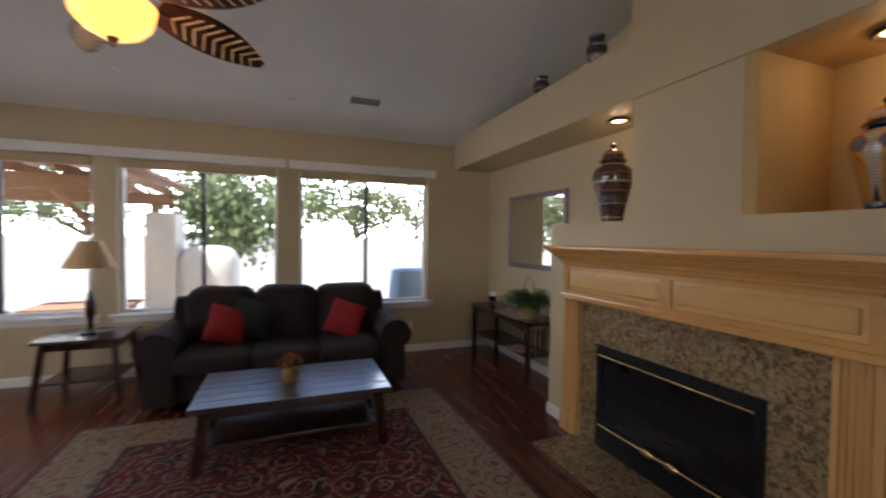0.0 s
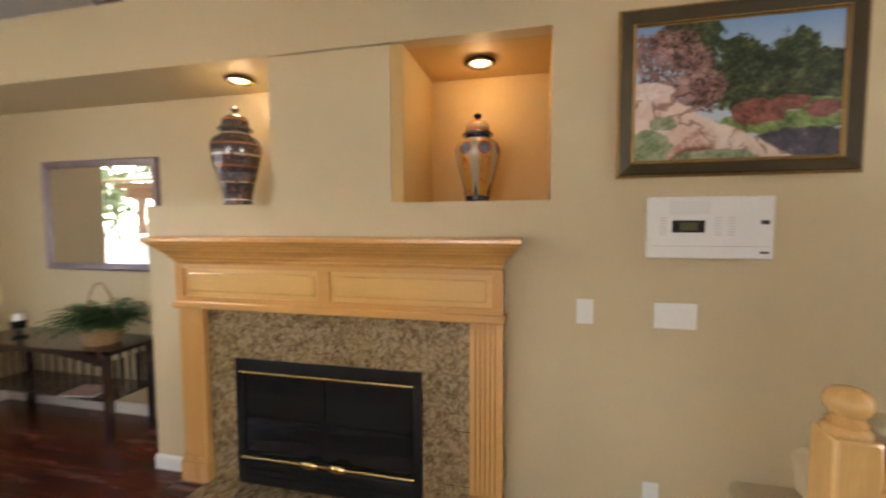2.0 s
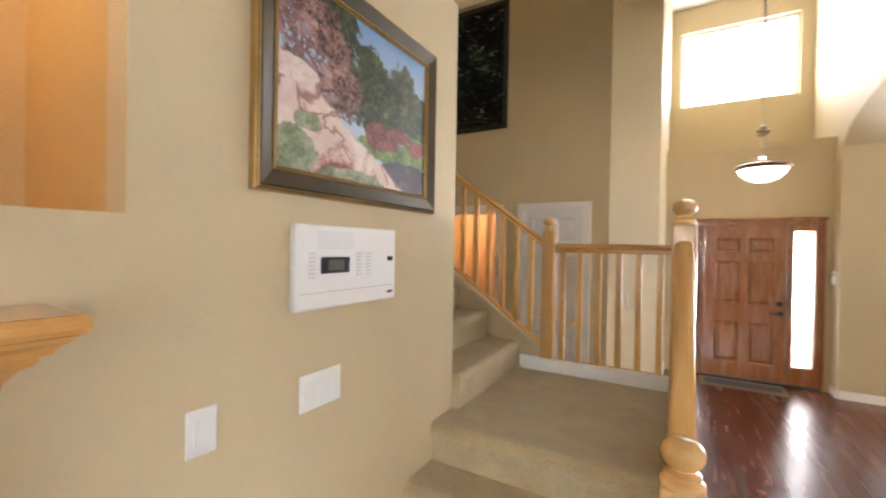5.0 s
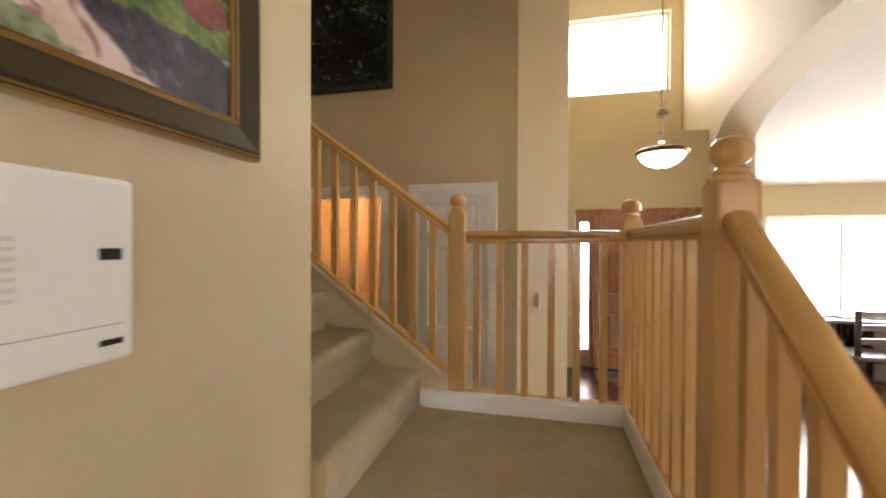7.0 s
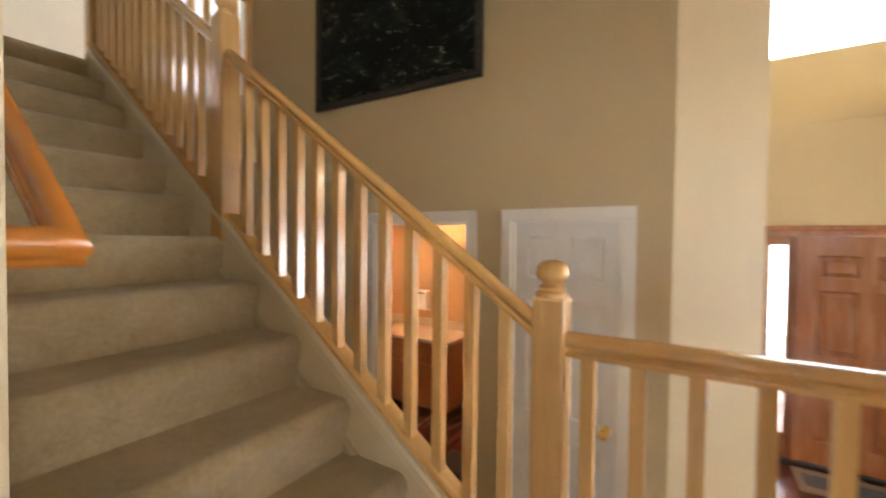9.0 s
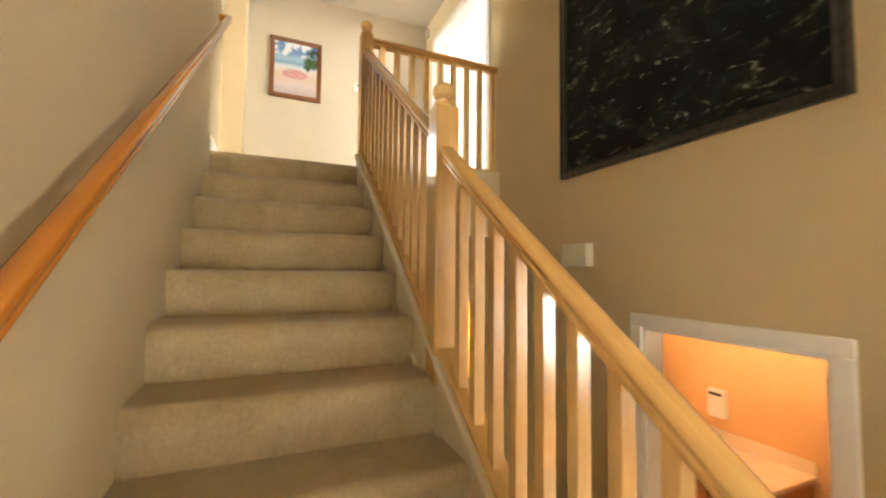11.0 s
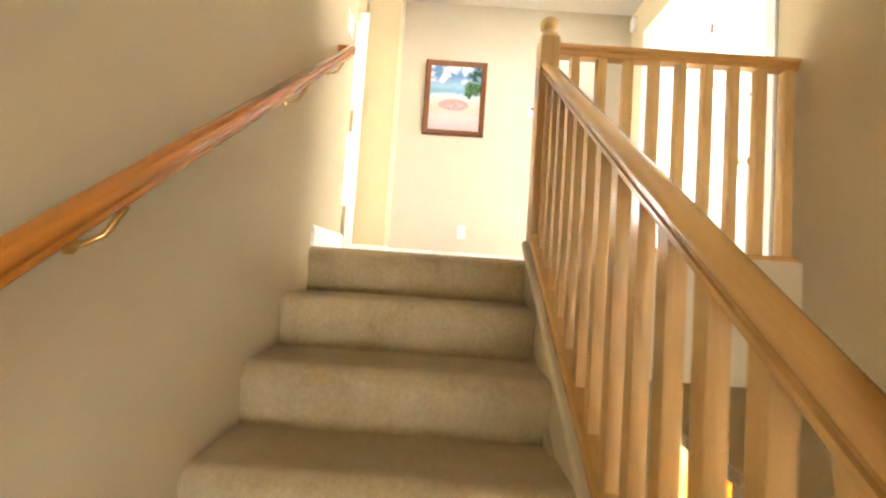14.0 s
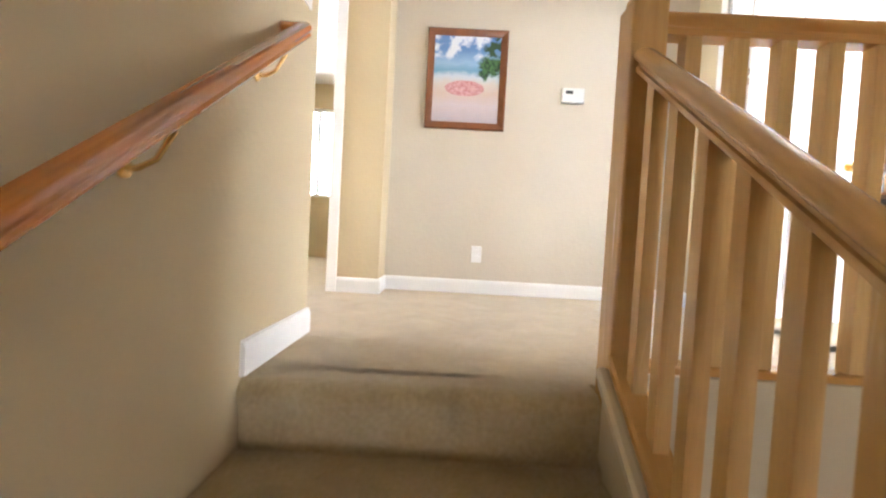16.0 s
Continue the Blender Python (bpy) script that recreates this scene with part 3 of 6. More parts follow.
def panel_door(name, at, w, h, material, label, rz=0, knob_side=1, knob=None, rows=((0.10, 0.78), (0.92, 1.58), (1.70, 1.94)), t=0.035):
    """A six-panel door, hinged at its local origin, leaf along x, faces in y."""
    ob = thing(name, at, label, "door", kind="structure", rz=rz)
    k = h / 2.03
    bm = bmesh.new()
    stile, mid = 0.11 * w / 0.76, 0.09 * w / 0.76
    xs = [(stile, w / 2 - mid / 2), (w / 2 + mid / 2, w - stile)]
    for lo, hi in ((0, stile), (w / 2 - mid / 2, w / 2 + mid / 2), (w - stile, w)):
        box(bm, (lo, -t / 2, 0), (hi, t / 2, h))
    edges = [0] + [v * k for r in rows for v in r] + [h]
    for lo, hi in zip(edges[0::2], edges[1::2]):
        for a, b in xs:
            box(bm, (a, -t / 2, lo), (b, t / 2, hi))
    part("door_slab", bm, material, ob)
    for r in rows:
        for a, b in xs:
            z0, z1 = r[0] * k, r[1] * k
            pm = cube((a, -t * 0.08, z0), (b, t * 0.08, z1))
            for side in (-1, 1):
                rims = []
                for inset, out in ((0.0, 0.49), (0.010, 0.30), (0.012, 0.10), (0.022, 0.10), (0.050, 0.36), (0.053, 0.36)):
                    rims.append([pm.verts.new((x, side * t * out, z)) for x, z in ((a + inset, z0 + inset), (b - inset, z0 + inset), (b - inset, z1 - inset), (a + inset, z1 - inset))])
                for p, q in zip(rims, rims[1:]):
                    for m in range(4):
                        pm.faces.new((p[m], p[(m + 1) % 4], q[(m + 1) % 4], q[m]))
                pm.faces.new(rims[-1])
            bmesh.ops.recalc_face_normals(pm, faces=pm.faces)
            part("door_panel", pm, material, ob)
    if knob:
        x = w - 0.065 if knob_side > 0 else 0.065
        for s in (-1, 1):
            bm = lathe([(0.030, 0), (0.030, 0.006), (0.012, 0.010), (0.011, 0.032), (0.024, 0.040), (0.029, 0.055), (0.022, 0.068), (0.0, 0.071)], 16)
            bmesh.ops.transform(bm, matrix=pose(x, s * t / 2, 0.91, -90 * s, 0, 0), verts=bm.verts)
            part("door_knob", bm, knob, ob, "polished brass door knob")
    return ob


panel_door("door_closet", (2.572, HY - 0.03, 0.008), 0.599, 2.03, M_DOORW, "closed white six-panel closet door", 180, 1, M_BRASS)
panel_door("door_bath", (2.91, HY - 0.13, 0.008), 0.75, 2.03, M_DOORW, "white six-panel powder room door standing open", -66, 1, M_BRASS)
panel_door("door_bedroom", (6.52, HY - 0.13, UP + 0.01), 0.62, 1.96, M_DOORW, "white six-panel bedroom door standing open", -97, 1, M_BRASS)

# ---- front door ----
fd = thing("front_door_unit", (0, -5.41, 0), "stained wooden front door between two glass sidelights", "front door", kind="structure")
for lo, hi in (((-0.33, 0), (-0.295, 2.05)), ((1.105, 0), (1.14, 2.05)), ((-0.295, 1.985), (1.105, 2.05)), ((-0.02, 0), (0.02, 1.985)), ((0.88, 0), (0.92, 1.985))):
    part("door_jamb", cube((lo[0], -0.12, lo[1]), (hi[0], 0.01, hi[1]), 0.004), M_DOOR, fd)
part("head_moulding", cube((-0.345, 0.0, 2.035), (1.155, 0.035, 2.075), 0.008), M_DOOR, fd)
part("threshold", cube((-0.295, -0.13, 0.0), (1.105, 0.03, 0.022), 0.004), M_BLACK, fd, "dark metal threshold")
for x0, x1 in ((-0.295, -0.02), (0.92, 1.105)):
    g0, g1 = x0 + 0.075, x1 - 0.015 if x0 < 0 else x1 - 0.03
    g0 = x0 + 0.05 if x0 > 0 else x0 + 0.06
    g1 = x1 - 0.025
    part("sidelight_frame", slab("y", -0.07, 0.04, (x0, x1), (0.022, 1.985), [(g0, g1, 0.24, 1.905)]), M_DOOR, fd)
    pane = part("sidelight_glass", cube((g0, -0.055, 0.24), (g1, -0.049, 1.905)), M_GLASS, fd)
    pane.visible_shadow = False
front = panel_door("front_door_leaf", (0.022, -5.455, 0.024), 0.856, 1.9605, M_DOOR, "stained six-panel wooden front door", 0, -1, None, ((0.20, 0.74), (0.98, 1.55), (1.66, 1.86)), 0.045)
for z, nm in ((0.98, "deadbolt"), (0.86, "door_lever")):
    bm = lathe([(0.032, 0), (0.032, 0.012), (0.022, 0.02), (0, 0.022)], 16)
    bmesh.ops.transform(bm, matrix=pose(0.065, 0.0225, z, -90, 0, 0), verts=bm.verts)
    if nm == "door_lever":
        tube([(0.065, 0.06, z), (0.10, 0.062, z), (0.17, 0.06, z - 0.005)], 0.010, 8, bm)
        tube([(0.065, 0.02, z), (0.065, 0.062, z)], 0.011, 8, bm)
    part(nm, bm, M_BLACK, front, "dark bronze lock")
solo("door_mat", cube((0.05, -5.32, 0.0), (0.92, -4.92, 0.012), 0.004), plain("woven_mat", (0.18, 0.12, 0.075), 0.95, vary=0.3, bump=0.6, bump_scale=150), "tan and grey woven mat before the front door", "door mat")
solo("door_mat_stripe", cube((0.10, -5.22, 0.012), (0.87, -5.02, 0.016)), plain("grey_mat", (0.06, 0.065, 0.07), 0.95, vary=0.2), "dark grey runner lying on the mat", "door mat")


# ---- windows ----
def window(name, x0, x1, z0, z1, y):
    ob = thing(name, (0, y, 0), "white framed sliding window with a wooden sill", "window", kind="structure")
    mid = (x0 + x1) / 2
    for n, lo, hi in (("window_frame", (x0, z0), (x0 + 0.04, z1)), ("window_frame", (x1 - 0.04, z0), (x1, z1)), ("window_frame", (x0 + 0.04, z0), (x1 - 0.04, z0 + 0.04)),
                      ("window_frame", (x0 + 0.04, z1 - 0.04), (x1 - 0.04, z1))):
        part(n, cube((lo[0], 0.08, lo[1]), (hi[0], 0.14, hi[1]), 0.004), M_WHITE, ob)
    part("mullion", cube((mid - 0.022, 0.085, z0 + 0.04), (mid + 0.022, 0.135, z1 - 0.04), 0.003), plain("dark_mullion", (0.08, 0.075, 0.07), 0.5), ob, "dark aluminium meeting rail")
    for a, b in ((x0 + 0.04, mid - 0.022), (mid + 0.022, x1 - 0.04)):
        pane = part("pane", cube((a, 0.105, z0 + 0.04), (b, 0.110, z1 - 0.04)), M_GLASS, ob)
        pane.visible_shadow = False
    part("window_sill", cube((x0 - 0.07, -0.055, z0 - 0.03), (x1 + 0.07, 0.09, z0 + 0.002), 0.006), M_WHITE, ob)
    part("apron", cube((x0 - 0.04, -0.016, z0 - 0.09), (x1 + 0.04, 0.0, z0 - 0.03), 0.004), M_WHITE, ob)
    part("valance", cube((x0 - 0.12, -0.085, z1 - 0.01), (x1 + 0.09, 0.0, z1 + 0.09), 0.006), M_WHITE, ob)
    part("rolled_shade", cube((x0 + 0.02, 0.005, z1 - 0.115), (x1 - 0.02, 0.06, z1 - 0.012), 0.01), plain("tan_shade_cloth", (0.52, 0.40, 0.24), 0.8), ob, "tan raised shade")
    return ob


window("window_west", -3.56, -1.945, 0.70, 2.42, 5.42)
window("window_middle", -1.73, -0.108, 0.70, 2.42, 5.42)
window("window_east", 0.14, 1.835, 0.70, 2.42, 5.42)


# ---- stairs ----
stairs = thing("staircase", (0, 0, 0), "beige carpeted staircase with a quarter landing", "staircase", kind="structure")


def nosed(depth, rise, r=0.044):
    """A carpeted step's outline: depth back from the nose, height rise, with a rolled nose."""
    pts = [(0.017, 0.0), (0.015, rise - 0.115), (0.010, rise - 0.085), (0.003, rise - 0.062), (0.0, rise - r)]
    for k in range(1, 8):
        a = math.pi - k * math.pi / 14
        pts.append((r + r * math.cos(a), rise - r + r * math.sin(a)))
    return pts + [(depth, rise), (depth, 0.0)]


for k in range(12):
    x = 2.17 + RUN * k
    deep = RUN + 0.018 if k < 11 else 0.12
    part("step", rounded(prism([(x + p, LOW + RISE * k + q) for p, q in nosed(deep, RISE)], "y", -1.845, SY)), M_CARPET, stairs)
bm = prism([(-0.685 - p, q) for p, q in nosed(1.16, LOW)], "x", 1.17, WX)
box(bm, (2.19, -1.845, 0), (2.6, -0.95, LOW - 0.01))
part("landing", rounded(bm), M_CARPET, stairs)
for k, y in enumerate((0.03, -0.21, -0.455)):
    part("step", rounded(prism([(y - p, RISE * k + q) for p, q in nosed(0.27, RISE)], "x", 1.17, WX)), M_CARPET, stairs)

SLOPE = RISE / RUN
def curb_z(x):
    return 0.967 + SLOPE * (x - 2.027)


def rail_z(x):
    return 1.742 + SLOPE * (x - 2.025)


crb = prism([(2.02, 0.70), (5.06, 0.70 + SLOPE * 3.04), (5.06, curb_z(5.06) - 0.03), (2.02, curb_z(2.02) - 0.03)], "y", -1.915, -1.845)
structure("wall_stair_curb", crb, M_WALL, "tan sloping curb wall under the balusters", "curb wall")
cap = [(-0.003, -0.052), (0.010, -0.052), (0.014, -0.046), (0.014, -0.028), (0.020, -0.022), (0.020, -0.008), (0.012, 0.0), (-0.003, 0.0)]
structure("trim_curb", sweep(cap, (5.06, -1.845, curb_z(5.06) - 0.026), (2.06, -1.845, curb_z(2.06) - 0.026)), M_CREAM, "cream painted moulding along the stair curb", "trim")
structure("wall_landing_curb", cube((1.12, -1.915, 0), (2.02, -1.845, 0.835)), M_WALL, "low tan curb wall beside the landing", "curb wall")
structure("wall_landing_curb_hall", cube((1.12, -1.845, 0), (1.175, -0.75, 0.835)), M_WALL, "low tan curb wall of the stair landing", "curb wall")
side = prism([(0.07, 0), (0.07, 0.20), (-0.75, 0.835), (-0.75, 0)], "x", 1.12, 1.175)
structure("wall_flight_curb", side, M_WALL, "sloping tan curb wall beside the lower flight", "curb wall")
baseboard((2.17, -1.845, LOW), (1.175, -1.845, LOW), "white baseboard round the stair landing")
baseboard((1.175, -1.845, LOW), (1.175, -0.75, LOW), "white baseboard round the stair landing")

HALFRAIL = [(0.0, 0.0), (0.012, -0.001), (0.022, -0.005), (0.029, -0.012), (0.032, -0.021), (0.0305, -0.029), (0.024, -0.034), (0.0195, -0.038), (0.0195, -0.046), (0.0245, -0.049), (0.0255, -0.056), (0.0235, -0.063), (0.0, -0.063)]
RAILSEC = HALFRAIL + [(-p, q) for p, q in HALFRAIL[-2:0:-1]]


def newel(at, foot, top, label, w=0.088):
    """A square newel with chamfered shoulders and a turned ball; top: the crown of the ball."""
    ob = thing("newel_post", (at[0], at[1], foot), label, "newel post", "newel posts of the stairs")
    h = top - foot - 0.099
    part("post", cube((-w / 2, -w / 2, 0), (w / 2, w / 2, h), 0.009), M_OAK, ob)
    profile = [(0.0, h - 0.002), (0.0435, h - 0.002), (0.0445, h + 0.004), (0.043, h + 0.010), (0.037, h + 0.014), (0.0345, h + 0.017), (0.037, h + 0.020), (0.037, h + 0.025), (0.030, h + 0.030), (0.0255, h + 0.034),
               (0.0265, h + 0.038), (0.034, h + 0.043), (0.0405, h + 0.051), (0.0437, h + 0.062), (0.0430, h + 0.073), (0.0385, h + 0.084), (0.029, h + 0.093), (0.015, h + 0.098), (0.0, h + 0.099)]
    part("finial", lathe(profile, 32), M_OAK, ob)
    return ob


newel((1.15, 0.03), 0.1925, 1.247, "maple newel with a ball at the foot of the stairs")
newel((1.15, -0.84), 0.60, 1.852, "maple newel with a ball at the landing's corner")
newel((1.15, -1.885), 0.60, 1.825, "maple newel with a ball beside the entry hall")
newel((1.98, -1.885), 0.75, 1.872, "maple newel with a ball where the upper flight starts")
newel((3.53, -1.878), 1.90, 3.042, "maple newel with a ball halfway up the flight", 0.095)
newel((5.11, -1.905), 3.0, 4.20, "maple newel with a ball at the upper landing", 0.092)


def railing(name, label, a, b, plate_a, plate_b, posts, w=0.034):
    """A hand rail from a to b (top line), a plate below it and balusters at fractions of the way."""
    ob = thing(name, (0, 0, 0), label, "stair railing")
    a, b, plate_a, plate_b = Vector(a), Vector(b), Vector(plate_a), Vector(plate_b)
    sloping, along_x = abs(b.z - a.z) > 0.1, abs(b.x - a.x) > abs(b.y - a.y)
    grain = (M_OAKS if sloping else M_OAKX) if along_x else (M_OAKT if sloping else M_OAKY)
    part("hand_rail", sweep(RAILSEC, a, b), grain, ob)
    part("bottom_plate", sweep([(-0.036, -0.022), (0.036, -0.022), (0.036, -0.004), (0.028, 0), (-0.028, 0), (-0.036, -0.004)], plate_a, plate_b), grain, ob)
    for f in posts:
        top, foot = a.lerp(b, f), plate_a.lerp(plate_b, f)
        bm = cube((top.x - w / 2, top.y - w / 2, foot.z - 0.012), (top.x + w / 2, top.y + w / 2, top.z - 0.058))
        d = (b - a).normalized()
        for v in bm.verts:
            along = (v.co - top).x * d.x + (v.co - top).y * d.y
            v.co.z += along * d.z / max(0.2, math.hypot(d.x, d.y))
        part("baluster", bm, M_OAK, ob)
    return ob


def spread(lo, hi, xs):
    return [(x - lo) / (hi - lo) for x in xs]


railing("railing_landing", "maple railing along the back of the landing", (1.194, -1.885, 1.682), (1.936, -1.885, 1.682), (1.194, -1.888, 0.855), (1.936, -1.888, 0.855),
        spread(1.194, 1.936, [1.881, 1.763, 1.640, 1.512, 1.392, 1.27]))
railing("railing_landing_hall", "maple railing between landing and entry hall", (1.15, -0.884, 1.69), (1.15, -1.841, 1.69), (1.148, -0.884, 0.855), (1.148, -1.841, 0.855),
        [(k + 0.75) / 8.5 for k in range(8)])
railing("railing_lower_flight", "sloping maple railing beside the lower steps", (1.15, -0.014, 1.06), (1.15, -0.80, 1.69), (1.148, -0.014, 0.29), (1.148, -0.80, 0.87),
        [(k + 0.6) / 7.2 for k in range(7)])
railing("railing_upper_flight", "sloping maple railing of the upper flight", (2.024, -1.882, rail_z(2.024) - 0.018), (3.482, -1.878, rail_z(3.482) - 0.026), (2.024, -1.882, curb_z(2.024)), (3.482, -1.88, curb_z(3.482)),
        spread(2.024, 3.482, [2.112 + 0.1132 * k for k in range(12)]))
railing("railing_top_flight", "sloping maple railing below the upper landing", (3.578, -1.878, 2.872), (5.064, -1.90, 3.975), (3.578, -1.878, curb_z(3.578)), (5.064, -1.89, curb_z(5.064)),
        spread(3.578, 5.064, [3.65 + 0.112 * k for k in range(13)]))
railing("railing_upper_landing", "maple guard railing of the upper landing", (5.11, -1.95, 4.085), (5.11, -3.04, 4.085), (5.11, -1.95, 3.172), (5.11, -3.04, 3.172),
        [(k + 0.65) / 9.0 for k in range(8)] + [0.965], 0.04)

hand = thing("wall_handrail", (0, 0, 0), "orange oak handrail on brass brackets along the stair wall", "handrail")
GRIP = [(0.0, 0.027), (0.010, 0.026), (0.018, 0.021), (0.0225, 0.012), (0.0235, 0.002), (0.021, -0.006), (0.0175, -0.010), (0.0175, -0.015), (0.020, -0.019), (0.019, -0.025), (0.013, -0.029), (0.0, -0.030)]
GRIP = GRIP + [(-p, q) for p, q in GRIP[-2:0:-1]]


def mitred(section, points):
    """Draws a closed section along a bent line, mitred where it turns; up stays in the vertical plane of the stairs."""
    points = [Vector(p) for p in points]
    dirs = [(q - p).normalized() for p, q in zip(points, points[1:])]
    up = (dirs[len(dirs) // 2].cross(Vector((0, 1, 0)))).normalized()
    up = up if up.z > 0 else -up
    bm, rings = bmesh.new(), []
    for k, p in enumerate(points):
        d = dirs[max(k - 1, 0)]
        plane = (dirs[max(k - 1, 0)] + dirs[min(k, len(dirs) - 1)]).normalized()
        across = d.cross(up).normalized()
        rings.append([])
        for a, b in section:
            v = across * a + up * b
            rings[-1].append(bm.verts.new(p + v - d * (v.dot(plane) / d.dot(plane))))
    for a, b in zip(rings, rings[1:]):
        for k in range(len(section)):
            j = (k + 1) % len(section)
            bm.faces.new((a[k], a[j], b[j], b[k]))
    bm.faces.new(rings[0]), bm.faces.new(rings[-1])
    bmesh.ops.recalc_face_normals(bm, faces=bm.faces)
    return rounded(bm)


part("rail_bar", mitred([(p * 0.82, q * 0.82) for p, q in GRIP], [(2.29, SY - 0.003, 1.912), (2.29, SY - 0.064, 1.912), (5.25, SY - 0.064, 4.066), (5.25, SY - 0.003, 4.066)]), M_RAIL, hand)
for x in (2.50, 3.07, 3.92, 4.67, 5.10):
    z = 1.912 + 0.7277 * (x - 2.29)
    part("bracket", tube([(x, SY - 0.004, z - 0.084), (x + 0.003, SY - 0.024, z - 0.083), (x + 0.014, SY - 0.046, z - 0.066), (x + 0.034, SY - 0.062, z - 0.014)], [0.006, 0.0055, 0.005, 0.006], 8), M_BRASS, hand)
    part("bracket_saddle", tube([(x + 0.008, SY - 0.064, z - 0.023), (x + 0.060, SY - 0.064, z + 0.015)], 0.007, 6), M_BRASS, hand)
    bm = lathe([(0.017, 0), (0.017, 0.004), (0.009, 0.008), (0, 0.009)], 14)
    bmesh.ops.transform(bm, matrix=pose(x, SY - 0.002, z - 0.084, 90, 0, 0), verts=bm.verts)
    part("bracket_plate", bm, M_BRASS, hand)


# ---- fireplace ----
def ring(w, h, profile):
    """A mitred picture or window border in the xz plane, facing -y; profile: (inset, out) pairs from the outer back edge inwards."""
    bm = bmesh.new()
    loops = []
    for inset, out in profile:
        a, b = w / 2 - inset, h / 2 - inset
        loops.append([bm.verts.new(p) for p in ((-a, -out, -b), (a, -out, -b), (a, -out, b), (-a, -out, b))])
    for p, q in zip(loops, loops[1:]):
        for k in range(4):
            j = (k + 1) % 4
            bm.faces.new((p[k], p[j], q[j], q[k]))
    bmesh.ops.recalc_face_normals(bm, faces=bm.faces)
    return bm


def soft(lo, hi, r, seg=4, puff=0.0, rough=0.0):
    """A padded block with rounded edges, bulging by puff."""
    bm = cube(lo, hi)
    bmesh.ops.subdivide_edges(bm, edges=bm.edges[:], cuts=5, use_grid_fill=True)
    c = [(a + b) / 2 for a, b in zip(lo, hi)]
    s = [(b - a) / 2 for a, b in zip(lo, hi)]
    for v in bm.verts:
        n = [(v.co[i] - c[i]) / s[i] for i in range(3)]
        inner = [max(-s[i] + r, min(s[i] - r, n[i] * s[i])) for i in range(3)]
        d = Vector([n[i] * s[i] - inner[i] for i in range(3)])
        if d.length > 1e-6:
            d = d.normalized() * r
        swell = [1 + puff * sum((1 - n[j] ** 2) for j in range(3) if j != i) / 2 for i in range(3)]
        v.co = Vector([c[i] + (inner[i] + d[i]) * swell[i] for i in range(3)])
        if rough:
            v.co += Vector(noise.noise_vector(v.co * 4.5)) * rough
    return rounded(bm)


mantel = thing("fireplace_mantel", (WX, 1.83, 0), "honey maple fireplace mantel with two raised panels", "mantel")
L, R = 1.045, -1.045
crown = [(0.0, 1.36), (-0.078, 1.36), (-0.082, 1.372), (-0.092, 1.376), (-0.094, 1.392), (-0.106, 1.397), (-0.112, 1.412), (-0.130, 1.432), (-0.152, 1.444), (-0.156, 1.456), (-0.170, 1.459), (-0.178, 1.472), (-0.196, 1.482), (-0.200, 1.490), (-0.212, 1.494), (-0.218, 1.503), (-0.218, 1.517), (-0.210, 1.526), (0.0, 1.526)]
bm = bmesh.new()
loops = []
for x, z in crown:
    grow = -x - 0.075 if x < -0.075 else 0.0
    a = L - 0.075 + grow * 0.75
    loops.append([bm.verts.new((0.0, a, z)), bm.verts.new((x, a, z)), bm.verts.new((x, -a, z)), bm.verts.new((0.0, -a, z))])
for p, q in zip(loops, loops[1:]):
    for k in range(3):
        bm.faces.new((p[k], p[k + 1], q[k + 1], q[k]))
bm.faces.new([l[0] for l in loops]), bm.faces.new([l[3] for l in loops])
bmesh.ops.recalc_face_normals(bm, faces=bm.faces)
part("mantel_shelf", bm, M_OAKY, mantel)
part("frieze", slab("x", -0.075, 0.075, (-0.985, 0.985), (1.135, 1.36), [(-0.93, -0.035, 1.165, 1.335), (0.035, 0.93, 1.165, 1.335)]), M_OAKY, mantel)
for y0, y1 in ((-0.93, -0.035), (0.035, 0.93)):
    bm = cube((-0.058, y0, 1.165), (-0.02, y1, 1.335))
    box(bm, (-0.070, y0 + 0.03, 1.193), (-0.05, y1 - 0.03, 1.307), 0.009)
    part("raised_panel", bm, M_PANEL, mantel)
part("bed_moulding", cube((-0.092, -1.002, 1.092), (0, 1.002, 1.135), 0.009), M_OAKY, mantel)
for s in (-1, 1):
    y0, y1 = sorted((s * 0.985, s * 0.815))
    out = [(y0, 0.0), (y0, -0.062)]
    for k in range(5):
        a = y0 + 0.024 + k * 0.0255
        out += [(a, -0.062), (a + 0.004, -0.054), (a + 0.014, -0.054), (a + 0.018, -0.062)]
    out += [(y1, -0.062), (y1, 0.0)]
    part("pilaster", prism([(q, p) for p, q in out], "z", 0.16, 1.092), M_PLINTH, mantel)
    bm = cube((-0.085, y0 - 0.012, 0), (0, y1 + 0.012, 0.13), 0.004)
    box(bm, (-0.078, y0 - 0.006, 0.13), (0, y1 + 0.006, 0.165), 0.008)
    part("plinth", bm, M_PLINTH, mantel)

surround = thing("granite_surround", (WX, 1.83, 0), "speckled brown granite tile surround of the fireplace", "fireplace surround", kind="structure")
cols = [-0.813, -0.578, -0.29, 0.0, 0.29, 0.605, 0.813]
for y0, y1 in zip(cols, cols[1:]):
    part("tile", cube((-0.024, y0 + 0.001, 0.79), (0, y1 - 0.001, 1.092), 0.0015), M_GRANITE, surround)
for y0, y1 in ((-0.813, -0.546), (0.619, 0.813)):
    for z0, z1 in ((0.0, 0.18), (0.18, 0.485), (0.485, 0.79)):
        part("tile", cube((-0.024, y0 + 0.001, z0 + 0.001), (0, y1 - 0.001, z1 - 0.001), 0.0015), M_GRANITE, surround)
